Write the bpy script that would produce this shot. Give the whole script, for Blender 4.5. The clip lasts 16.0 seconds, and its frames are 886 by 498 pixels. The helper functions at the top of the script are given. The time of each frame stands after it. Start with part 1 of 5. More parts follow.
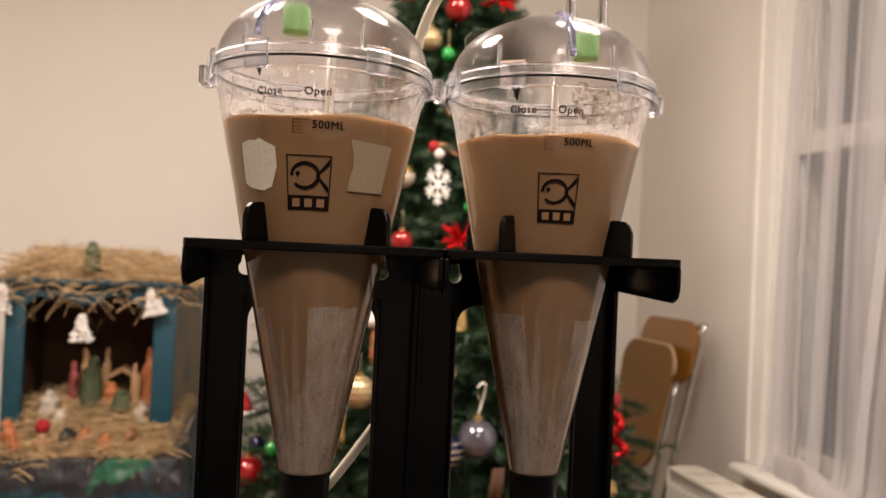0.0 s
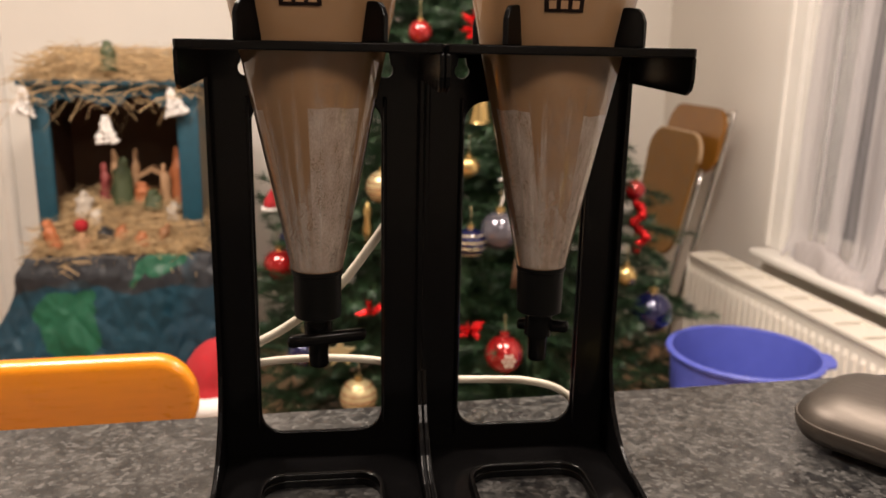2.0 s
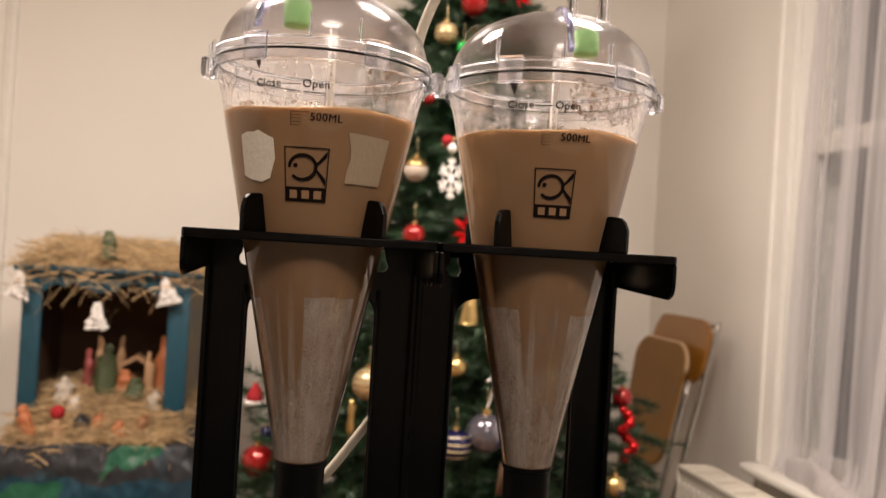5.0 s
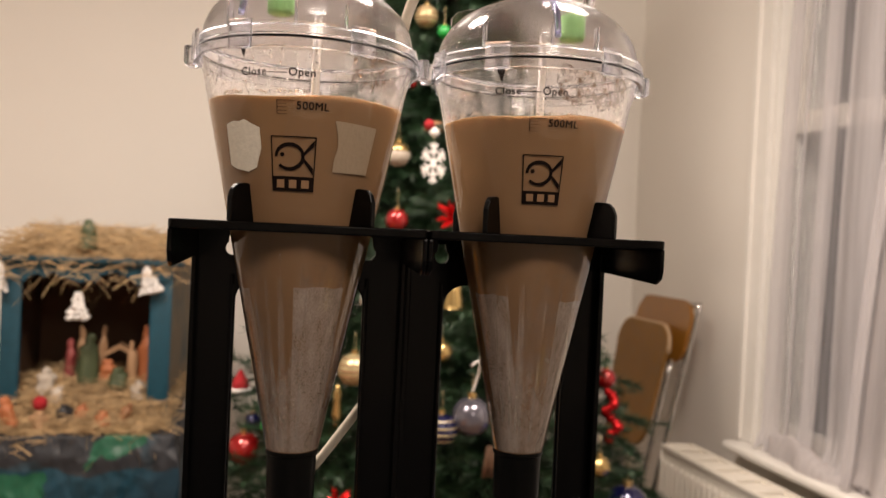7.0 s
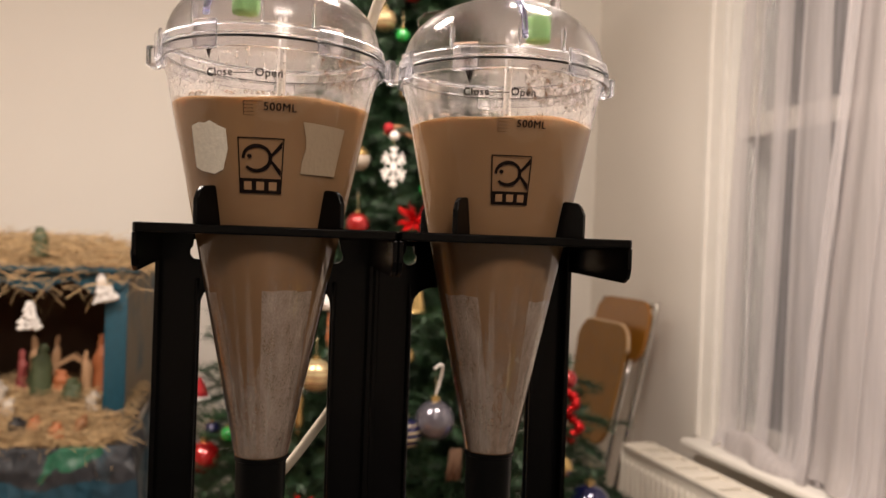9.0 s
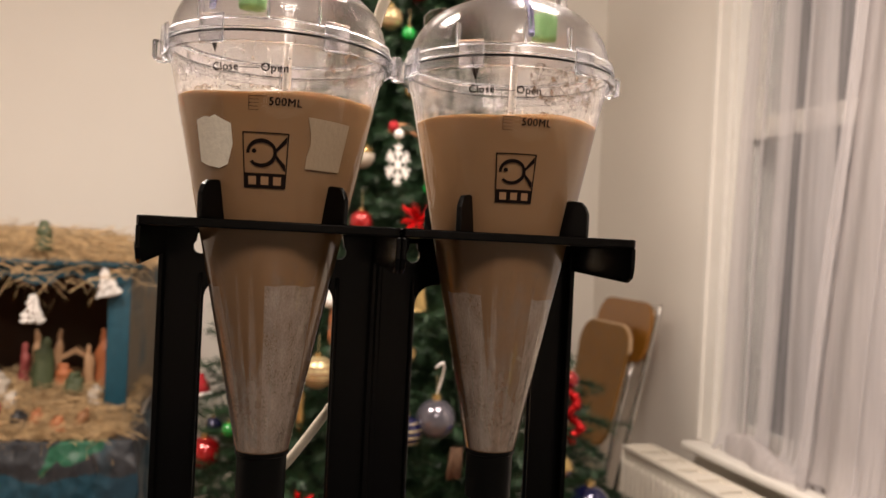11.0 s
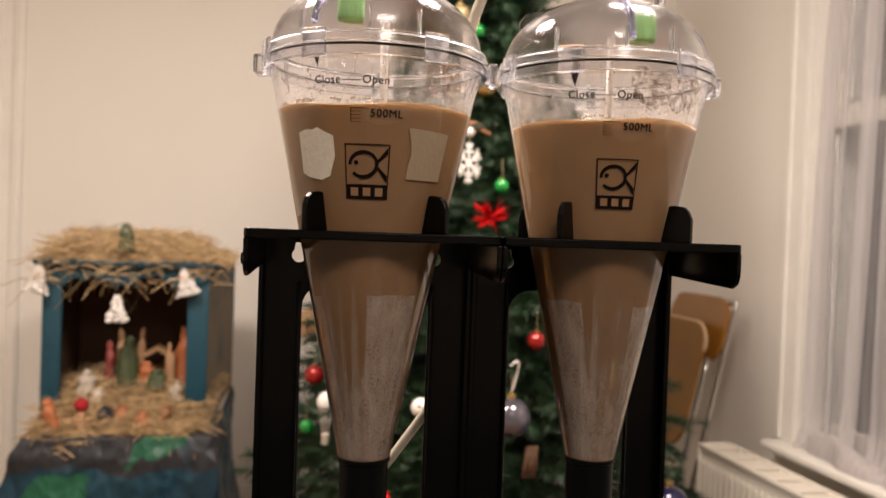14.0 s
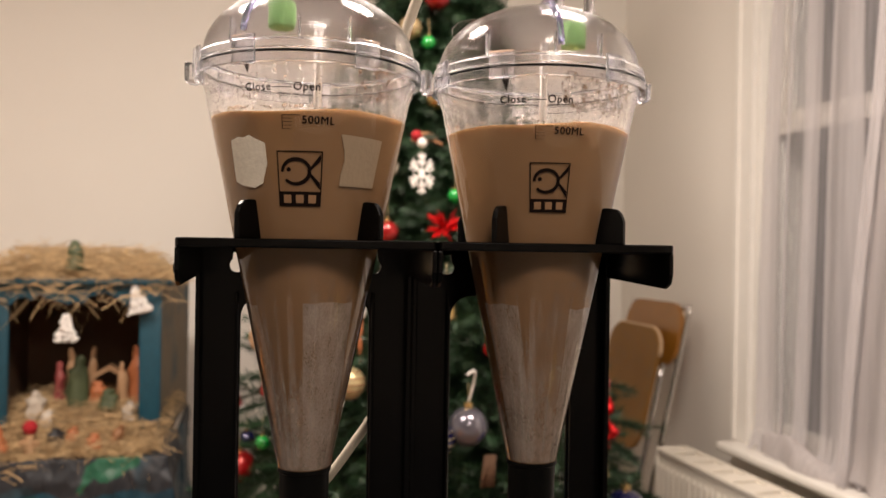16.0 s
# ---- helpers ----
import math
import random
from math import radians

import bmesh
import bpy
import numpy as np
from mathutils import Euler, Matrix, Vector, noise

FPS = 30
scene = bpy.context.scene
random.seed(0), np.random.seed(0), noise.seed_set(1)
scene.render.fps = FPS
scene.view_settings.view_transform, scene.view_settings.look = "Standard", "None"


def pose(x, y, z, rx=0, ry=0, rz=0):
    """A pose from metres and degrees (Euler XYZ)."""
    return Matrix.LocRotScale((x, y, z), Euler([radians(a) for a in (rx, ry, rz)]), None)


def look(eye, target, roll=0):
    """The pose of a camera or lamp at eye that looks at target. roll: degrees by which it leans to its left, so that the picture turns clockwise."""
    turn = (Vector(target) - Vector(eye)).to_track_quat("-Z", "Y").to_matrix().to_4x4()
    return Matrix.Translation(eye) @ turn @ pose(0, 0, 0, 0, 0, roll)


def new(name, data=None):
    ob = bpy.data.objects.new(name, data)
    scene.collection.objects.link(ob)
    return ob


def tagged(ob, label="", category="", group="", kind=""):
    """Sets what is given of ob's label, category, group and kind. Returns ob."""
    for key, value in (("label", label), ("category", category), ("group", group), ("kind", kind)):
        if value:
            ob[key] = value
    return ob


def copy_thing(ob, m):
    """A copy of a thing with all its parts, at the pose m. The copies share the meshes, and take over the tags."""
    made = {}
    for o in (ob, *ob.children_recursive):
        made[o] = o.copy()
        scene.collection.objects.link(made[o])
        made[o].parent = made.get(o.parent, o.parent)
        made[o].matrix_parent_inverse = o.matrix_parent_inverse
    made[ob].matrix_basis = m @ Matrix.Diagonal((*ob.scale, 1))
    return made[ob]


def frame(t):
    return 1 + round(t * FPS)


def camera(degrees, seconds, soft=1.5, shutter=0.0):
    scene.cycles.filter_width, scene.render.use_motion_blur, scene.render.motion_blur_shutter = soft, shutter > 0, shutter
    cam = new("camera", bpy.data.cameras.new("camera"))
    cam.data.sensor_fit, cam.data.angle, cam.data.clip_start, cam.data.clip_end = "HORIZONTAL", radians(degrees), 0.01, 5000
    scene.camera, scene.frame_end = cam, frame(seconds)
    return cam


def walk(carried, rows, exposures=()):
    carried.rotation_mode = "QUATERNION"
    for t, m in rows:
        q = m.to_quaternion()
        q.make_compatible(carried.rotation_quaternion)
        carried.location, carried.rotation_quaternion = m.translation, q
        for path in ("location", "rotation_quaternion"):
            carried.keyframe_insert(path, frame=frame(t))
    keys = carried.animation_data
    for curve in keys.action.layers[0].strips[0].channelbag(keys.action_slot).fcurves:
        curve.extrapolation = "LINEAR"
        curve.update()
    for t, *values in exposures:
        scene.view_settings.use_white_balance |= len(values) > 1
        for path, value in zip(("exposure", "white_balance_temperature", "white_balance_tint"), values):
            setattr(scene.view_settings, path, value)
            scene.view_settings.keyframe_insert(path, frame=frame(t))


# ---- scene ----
cam = camera(57.0, 16.0, shutter=0.4)
cam.data.dof.use_dof, cam.data.dof.focus_distance, cam.data.dof.aperture_fstop = True, 0.43, 11.5
PATH = [
    (0, (-0.043, -0.399, 1.105), (0.176, 1.589, 1.132), 2.5),
    (0.5, (-0.043, -0.4, 1.105), (0.18, 1.588, 1.102), 2.8),
    (1, (-0.041, -0.394, 1.101), (0.19, 1.593, 1.078), 3.7),
    (1.5, (-0.038, -0.394, 1.107), (0.195, 1.573, 0.831), 1.8),
    (1.7, (-0.035, -0.394, 1.107), (0.153, 1.563, 0.731), 0.4),
    (2, (-0.031, -0.393, 1.108), (0.133, 1.543, 0.632), 1.1),
    (2.2, (-0.032, -0.394, 1.107), (0.124, 1.560, 0.733), 1.3),
    (2.5, (-0.033, -0.396, 1.106), (0.126, 1.58, 0.835), 2.3),
    (3, (-0.032, -0.398, 1.107), (0.152, 1.589, 0.978), 3.1),
    (3.5, (-0.032, -0.402, 1.107), (0.163, 1.589, 1.08), 3.3),
    (4, (-0.034, -0.401, 1.106), (0.162, 1.589, 1.122), 3.6),
    (4.5, (-0.034, -0.401, 1.105), (0.156, 1.59, 1.132), 3.6),
    (5, (-0.033, -0.403, 1.105), (0.147, 1.589, 1.116), 3.4),
    (7.5, (-0.039, -0.402, 1.107), (0.215, 1.582, 1.08), 2.3),
    (8, (-0.041, -0.402, 1.107), (0.252, 1.577, 1.089), 2.2),
    (8.5, (-0.041, -0.401, 1.106), (0.274, 1.574, 1.093), 2.1),
    (9, (-0.042, -0.4, 1.105), (0.284, 1.573, 1.093), 2.0),
    (11.5, (-0.042, -0.4, 1.104), (0.273, 1.575, 1.086), 2.9),
    (12, (-0.042, -0.399, 1.104), (0.266, 1.577, 1.077), 2.9),
    (12.5, (-0.043, -0.398, 1.104), (0.247, 1.581, 1.067), 2.8),
    (13, (-0.047, -0.397, 1.104), (0.214, 1.586, 1.057), 2.5),
    (13.5, (-0.055, -0.395, 1.107), (0.13, 1.596, 1.067), 1.9),
    (14, (-0.06, -0.396, 1.11), (0.103, 1.597, 1.077), 2.0),
    (14.5, (-0.056, -0.394, 1.106), (0.124, 1.598, 1.077), 1.6),
    (15, (-0.05, -0.397, 1.106), (0.163, 1.591, 1.088), 1.2),
    (15.5, (-0.048, -0.398, 1.106), (0.192, 1.588, 1.098), 1.0),
    (16, (-0.048, -0.398, 1.107), (0.212, 1.585, 1.106), 0.9),
]
walk(cam, [(t, look(eye, target, roll)) for t, eye, target, roll in PATH],
     exposures=((0.0, 0.0), (1.2, 0.03), (1.8, 0.22), (2.2, 0.28), (2.7, 0.22), (3.2, 0.12), (3.9, 0.04), (5.0, 0.03), (7.5, 0.0), (16.0, 0.0)))

# ---- light ----
world = bpy.data.worlds.new("dusk")
scene.world = world
world.use_nodes = True
world.node_tree.nodes["Background"].inputs[0].default_value = (0.35, 0.42, 0.55, 1)
world.node_tree.nodes["Background"].inputs[1].default_value = 0.10
scene.view_settings.exposure = 0.0

# The room is turned against the stand: u runs along the far wall, v into the depth.
TURN_ROOM = 6.3
ROOM = pose(0, 0, 0, 0, 0, TURN_ROOM)
FLOOR = -0.05


def lamp(name, u, v, z, target, power, size, colour):
    data = bpy.data.lights.new(name, "AREA")
    data.shape, data.size, data.energy, data.color = "DISK", size, power, colour
    ob = new(name, data)
    ob.matrix_world = ROOM @ look((u, v, z), target)
    return ob


lamp("ceiling_lamp", -0.72, 0.75, 2.44, (-0.35, 1.0, 0), 52, 0.50, (1.0, 0.848, 0.735))
# Added fill on the right, no known fixture: brightens the window wall.
lamp("ceiling_lamp", 0.55, 0.50, 2.44, (0.65, 0.9, 0), 38, 0.50, (1.0, 0.848, 0.735))
lamp("kitchen_lamp", 0.05, -1.40, 2.42, (0.05, -0.45, 0), 15.5, 0.55, (1.0, 0.848, 0.735))


# ---- materials ----
def mat(name, colour, rough=0.5, metal=0.0, vary=0.12, scale=30.0, bump=0.0, fine=None, second=None, split=(0.45, 0.6), stretch=(1, 1, 1), coat=0.0, island=0.0, rand=0.0, spec=0.5):
    """A surface with two scales of variation; second: a colour that shows in patches."""
    m = bpy.data.materials.new(name)
    m.use_nodes = True
    t = m.node_tree
    b = t.nodes["Principled BSDF"]
    b.inputs["Metallic"].default_value = metal
    b.inputs["Coat Weight"].default_value = coat
    b.inputs["Coat Roughness"].default_value = 0.12
    b.inputs["Specular IOR Level"].default_value = spec
    co = t.nodes.new("ShaderNodeTexCoord")
    mp = t.nodes.new("ShaderNodeMapping")
    mp.inputs["Scale"].default_value = stretch
    t.links.new(co.outputs["Object"], mp.inputs[0])
    big, small = t.nodes.new("ShaderNodeTexNoise"), t.nodes.new("ShaderNodeTexNoise")
    for n, s in ((big, scale * 0.17), (small, fine or scale)):
        n.inputs["Scale"].default_value, n.inputs["Detail"].default_value = s, 5
        t.links.new(mp.outputs[0], n.inputs["Vector"])
    base = t.nodes.new("ShaderNodeRGB")
    base.outputs[0].default_value = (*colour, 1)
    out = base.outputs[0]
    if second:
        ramp = t.nodes.new("ShaderNodeMapRange")
        ramp.inputs[1].default_value, ramp.inputs[2].default_value = split
        mix = t.nodes.new("ShaderNodeMix")
        mix.data_type = "RGBA"
        t.links.new(big.outputs["Fac"] if scale < 60 else small.outputs["Fac"], ramp.inputs[0])
        t.links.new(ramp.outputs[0], mix.inputs[0])
        t.links.new(out, mix.inputs[6])
        mix.inputs[7].default_value = (*second, 1)
        out = mix.outputs[2]
    add = t.nodes.new("ShaderNodeMath")
    t.links.new(big.outputs["Fac"], add.inputs[0])
    t.links.new(small.outputs["Fac"], add.inputs[1])
    val = t.nodes.new("ShaderNodeMapRange")
    val.inputs[1].default_value, val.inputs[2].default_value = 0.6, 1.4
    val.inputs[3].default_value, val.inputs[4].default_value = 1 - vary, 1 + vary
    t.links.new(add.outputs[0], val.inputs[0])
    hsv = t.nodes.new("ShaderNodeHueSaturation")
    t.links.new(out, hsv.inputs["Color"])
    value = val.outputs[0]
    if island or rand:
        src = t.nodes.new("ShaderNodeNewGeometry" if island else "ShaderNodeObjectInfo")
        rr = t.nodes.new("ShaderNodeMapRange")
        k = island or rand
        rr.inputs[3].default_value, rr.inputs[4].default_value = 1 - k, 1 + k
        t.links.new(src.outputs["Random Per Island" if island else "Random"], rr.inputs[0])
        mul = t.nodes.new("ShaderNodeMath")
        mul.operation = "MULTIPLY"
        t.links.new(value, mul.inputs[0])
        t.links.new(rr.outputs[0], mul.inputs[1])
        value = mul.outputs[0]
    t.links.new(value, hsv.inputs["Value"])
    t.links.new(hsv.outputs[0], b.inputs["Base Color"])
    rg = t.nodes.new("ShaderNodeMapRange")
    rg.inputs[1].default_value, rg.inputs[2].default_value = 0.3, 0.7
    rg.inputs[3].default_value, rg.inputs[4].default_value = max(0.02, rough * 0.85), min(1, rough * 1.15)
    t.links.new(small.outputs["Fac"], rg.inputs[0])
    t.links.new(rg.outputs[0], b.inputs["Roughness"])
    if bump:
        bp = t.nodes.new("ShaderNodeBump")
        bp.inputs["Strength"].default_value, bp.inputs["Distance"].default_value = bump, 0.002
        t.links.new(small.outputs["Fac"], bp.inputs["Height"])
        t.links.new(bp.outputs[0], b.inputs["Normal"])
    return m


def clear(name, tint, rough=0.03, ior=1.46, bump=0.0, scale=200.0, milky=0.0):
    """Clear moulded plastic; milky: the share that scatters light."""
    m = bpy.data.materials.new(name)
    m.use_nodes = True
    t = m.node_tree
    b = t.nodes["Principled BSDF"]
    b.inputs["Base Color"].default_value = (*tint, 1)
    b.inputs["Transmission Weight"].default_value = 1.0 - milky
    b.inputs["Roughness"].default_value, b.inputs["IOR"].default_value = rough, ior
    if bump:
        n, bp = t.nodes.new("ShaderNodeTexNoise"), t.nodes.new("ShaderNodeBump")
        n.inputs["Scale"].default_value = scale
        bp.inputs["Strength"].default_value, bp.inputs["Distance"].default_value = bump, 0.001
        t.links.new(n.outputs["Fac"], bp.inputs["Height"])
        t.links.new(bp.outputs[0], b.inputs["Normal"])
    return m


def sheer(name, colour, open_share, scale=12.0, stretch=(6, 6, 0.3), spread=0.08):
    """Thin woven net: part open, part lit cloth."""
    m = bpy.data.materials.new(name)
    m.use_nodes = True
    t = m.node_tree
    t.nodes.remove(t.nodes["Principled BSDF"])
    out = t.nodes["Material Output"]
    d, tl, tr = (t.nodes.new("ShaderNodeBsdf" + k) for k in ("Diffuse", "Translucent", "Transparent"))
    d.inputs[0].default_value = tl.inputs[0].default_value = (*colour, 1)
    a, c = t.nodes.new("ShaderNodeMixShader"), t.nodes.new("ShaderNodeMixShader")
    a.inputs[0].default_value = 0.35
    t.links.new(d.outputs[0], a.inputs[1])
    t.links.new(tl.outputs[0], a.inputs[2])
    n = t.nodes.new("ShaderNodeTexNoise")
    n.inputs["Scale"].default_value, n.inputs["Detail"].default_value = scale, 3
    co, mp = t.nodes.new("ShaderNodeTexCoord"), t.nodes.new("ShaderNodeMapping")
    mp.inputs["Scale"].default_value = stretch
    t.links.new(co.outputs["Object"], mp.inputs[0])
    t.links.new(mp.outputs[0], n.inputs["Vector"])
    r = t.nodes.new("ShaderNodeMapRange")
    r.inputs[1].default_value, r.inputs[2].default_value = 0.3, 0.7
    r.inputs[3].default_value, r.inputs[4].default_value = open_share - spread, open_share + spread
    t.links.new(n.outputs["Fac"], r.inputs[0])
    t.links.new(r.outputs[0], c.inputs[0])
    t.links.new(a.outputs[0], c.inputs[1])
    t.links.new(tr.outputs[0], c.inputs[2])
    t.links.new(c.outputs[0], out.inputs[0])
    return m


def granite(name):
    """Dark grey stone laminate: cloudy ground, grey grains and pale flecks."""
    m = bpy.data.materials.new(name)
    m.use_nodes = True
    t = m.node_tree
    b = t.nodes["Principled BSDF"]
    b.inputs["Roughness"].default_value, b.inputs["Specular IOR Level"].default_value = 0.32, 0.4
    co = t.nodes.new("ShaderNodeTexCoord")
    warp = t.nodes.new("ShaderNodeTexNoise")
    warp.inputs["Scale"].default_value, warp.inputs["Detail"].default_value = 70, 3
    t.links.new(co.outputs["Object"], warp.inputs["Vector"])
    mixv = t.nodes.new("ShaderNodeMix")
    mixv.data_type, mixv.blend_type = "RGBA", "LINEAR_LIGHT"
    mixv.inputs[0].default_value = 0.004
    t.links.new(co.outputs["Object"], mixv.inputs[6])
    t.links.new(warp.outputs["Color"], mixv.inputs[7])
    clouds = t.nodes.new("ShaderNodeTexNoise")
    clouds.inputs["Scale"].default_value, clouds.inputs["Detail"].default_value = 95, 9
    clouds.inputs["Roughness"].default_value, clouds.inputs["Distortion"].default_value = 0.68, 0.3
    t.links.new(mixv.outputs[2], clouds.inputs["Vector"])
    ramp = t.nodes.new("ShaderNodeValToRGB")
    stops = ramp.color_ramp.elements
    stops[0].position, stops[0].color = 0.38, (0.008, 0.008, 0.0085, 1)
    stops[1].position, stops[1].color = 0.68, (0.070, 0.067, 0.062, 1)
    mid = stops.new(0.5)
    mid.color = (0.023, 0.0225, 0.022, 1)
    t.links.new(clouds.outputs["Fac"], ramp.inputs[0])
    cells = t.nodes.new("ShaderNodeTexVoronoi")
    cells.inputs["Scale"].default_value = 330
    t.links.new(mixv.outputs[2], cells.inputs["Vector"])
    pick = t.nodes.new("ShaderNodeSeparateColor")
    t.links.new(cells.outputs["Color"], pick.inputs[0])
    fleck = t.nodes.new("ShaderNodeMapRange")
    fleck.inputs[1].default_value, fleck.inputs[2].default_value, fleck.inputs[4].default_value = 0.64, 1.0, 0.7
    t.links.new(pick.outputs[0], fleck.inputs[0])
    mix = t.nodes.new("ShaderNodeMix")
    mix.data_type = "RGBA"
    t.links.new(fleck.outputs[0], mix.inputs[0])
    t.links.new(ramp.outputs[0], mix.inputs[6])
    mix.inputs[7].default_value = (0.125, 0.121, 0.115, 1)
    t.links.new(mix.outputs[2], b.inputs["Base Color"])
    return m


WALL = mat("painted plaster", (0.80, 0.76, 0.70), 0.75, vary=0.03, scale=14, bump=0.08, fine=160)
WHITE = mat("white gloss paint", (0.82, 0.79, 0.74), 0.35, vary=0.04, scale=20, bump=0.03)
RADWHITE = mat("radiator enamel", (0.78, 0.73, 0.64), 0.4, vary=0.05, scale=25)
CEIL = mat("ceiling paint", (0.82, 0.80, 0.77), 0.8, vary=0.03)
BOARDS = mat("floor boards", (0.24, 0.14, 0.075), 0.4, vary=0.25, scale=24, stretch=(1, 8, 1), bump=0.1)
GRANITE = granite("speckled grey worktop")
BLACK = mat("black moulded plastic", (0.0026, 0.0024, 0.0025), 0.2, vary=0.2, scale=40, bump=0.02, fine=700, spec=0.12)
BLACKMATT = mat("black rubber cap", (0.004, 0.004, 0.004), 0.4, vary=0.2, scale=60, spec=0.09)
PRINT = mat("dark brown print", (0.012, 0.007, 0.006), 0.8, vary=0.2, scale=300, spec=0.08)
CLEAR = clear("clear plastic", (0.985, 0.98, 0.985))
LIDCLEAR = clear("clear lid plastic", (0.83, 0.825, 0.85), 0.07, bump=0.05, scale=60, milky=0.0)
RIMCLEAR = clear("milky lid rim plastic", (0.93, 0.93, 0.97), 0.12, milky=0.03)
BLUEEDGE = clear("bluish plastic edge", (0.55, 0.55, 0.85), 0.1)
TAPE = mat("masking tape", (0.88, 0.83, 0.72), 0.6, vary=0.10, scale=160, bump=0.25, fine=420)
TAPEWET = mat("soaked masking tape", (0.40, 0.31, 0.215), 0.6, vary=0.06, scale=160, bump=0.2, fine=420)
SPONGE = mat("green filter foam", (0.24, 0.47, 0.17), 0.9, vary=0.25, scale=300, bump=0.8)
HOSE = clear("milky hose", (0.93, 0.88, 0.80), 0.35)
HOSEWHITE = mat("milky silicone hose", (0.54, 0.49, 0.40), 0.4, vary=0.06, scale=90)
ORANGE = mat("orange varnished pine", (0.62, 0.205, 0.006), 0.3, vary=0.08, scale=30, stretch=(0.5, 6, 6), coat=0.08, bump=0.04)
BLUETUB = mat("blue polythene", (0.085, 0.108, 0.47), 0.42, vary=0.08, scale=30, bump=0.05)
STEEL = mat("brushed steel", (0.108, 0.094, 0.082), 0.50, metal=1.0, vary=0.08, scale=80, stretch=(1, 14, 14), bump=0.04)
DARK = mat("dark plastic", (0.02, 0.02, 0.022), 0.4)
CHROME = mat("chromed tube", (0.62, 0.60, 0.57), 0.18, metal=1.0, vary=0.05)
PLY = mat("varnished plywood", (0.27, 0.112, 0.012), 0.38, vary=0.16, scale=26, stretch=(5, 1, 1), coat=0.3, bump=0.03)
PLYBACK = mat("plain plywood", (0.220, 0.102, 0.014), 0.6, vary=0.18, scale=26, stretch=(5, 1, 1))
EDGEPLY = mat("pale plywood edge", (0.50, 0.34, 0.20), 0.55)
NEEDLE = mat("tree needles", (0.014, 0.042, 0.015), 0.55, vary=0.3, scale=18, island=0.5)
TRUNK = mat("wrapped trunk wire", (0.03, 0.035, 0.02), 0.8)
RED = mat("red glass bauble", (0.30, 0.007, 0.008), 0.14, metal=0.45, vary=0.1, coat=0.8)
REDFOIL = mat("red foil", (0.60, 0.01, 0.012), 0.25, metal=0.7, island=0.5)
REDFELT = mat("red felt", (0.30, 0.008, 0.013), 0.9, vary=0.15, scale=120, bump=0.4)
GOLD = mat("gold bauble", (0.50, 0.36, 0.15), 0.24, metal=0.9, vary=0.1)
PALEGOLD = mat("pale gold thread", (0.46, 0.38, 0.21), 0.35, metal=0.6, vary=0.15)
SILVER = mat("smoky clear bauble", (0.11, 0.105, 0.13), 0.12, metal=0.55, vary=0.2, coat=0.7)
NAVY = mat("dark blue bauble", (0.005, 0.006, 0.05), 0.12, metal=0.4, coat=0.9)
FELTWHITE = mat("white felt", (0.78, 0.75, 0.72), 0.9, vary=0.08, scale=150, bump=0.4)
GREENBULB = mat("green bauble", (0.006, 0.24, 0.035), 0.15, coat=0.8)
WOODBROWN = mat("brown wood", (0.22, 0.10, 0.04), 0.6, vary=0.2, scale=50)
TEAL = mat("teal poster paint", (0.006, 0.055, 0.085), 0.5, vary=0.3, scale=26, bump=0.25, fine=60)
SIDE = mat("olive painted cardboard", (0.15, 0.115, 0.07), 0.75, vary=0.25, scale=24, second=(0.03, 0.06, 0.07), split=(0.5, 0.62))
CARD = mat("brown cardboard", (0.085, 0.042, 0.020), 0.8, vary=0.15, scale=20)
STRAW = mat("straw", (0.44, 0.305, 0.160), 0.7, vary=0.12, island=0.45)
STRAWDARK = mat("dark brown straw", (0.17, 0.10, 0.045), 0.85, vary=0.3, scale=60, bump=0.5)
ROCK = mat("grey crumpled painted paper", (0.017, 0.019, 0.024), 0.62, vary=0.35, scale=30, second=(0.02, 0.05, 0.07), split=(0.5, 0.6), bump=0.3, fine=40)
SEA = mat("blue crumpled painted paper", (0.004, 0.042, 0.068), 0.5, vary=0.35, scale=26, second=(0.004, 0.028, 0.048), split=(0.45, 0.6), bump=0.3, fine=40)
MOSS = mat("green painted paper", (0.006, 0.085, 0.042), 0.55, vary=0.3, scale=26, bump=0.3, fine=40)
YARN = mat("white yarn", (0.80, 0.77, 0.74), 0.95, vary=0.08, scale=200, bump=0.6)
CLAYRED = mat("dull red clay", (0.24, 0.05, 0.045), 0.6)
CLAYGREEN = mat("olive green clay", (0.055, 0.07, 0.03), 0.6)
CLAYTAN = mat("tan clay", (0.36, 0.21, 0.11), 0.6)
CLAYWHITE = mat("off-white clay", (0.46, 0.40, 0.33), 0.6)
CLAYORANGE = mat("orange clay", (0.36, 0.115, 0.04), 0.6)
NET = sheer("white net curtain", (0.70, 0.67, 0.68), 0.62)
NETFOLD = sheer("folded net curtain", (0.70, 0.67, 0.68), 0.26)
NETTHICK = sheer("gathered net curtain", (0.66, 0.62, 0.62), 0.12)
GLASS = clear("window glass", (0.97, 0.98, 0.98), 0.0)
YELLOW = mat("yellow cloth", (0.60, 0.48, 0.12), 0.9)


def brown_water(name):
    """Murky water: coloured through, a little light passes."""
    m = mat(name, (0.272, 0.162, 0.083), 0.12, vary=0.06, scale=20, fine=34)
    b = m.node_tree.nodes["Principled BSDF"]
    b.inputs["Subsurface Weight"].default_value = 0.10
    b.inputs["Specular IOR Level"].default_value = 0.15
    b.inputs["Subsurface Radius"].default_value = (0.016, 0.011, 0.007)
    b.inputs["Subsurface Scale"].default_value = 1.0
    return m


WATER = brown_water("murky brown water")


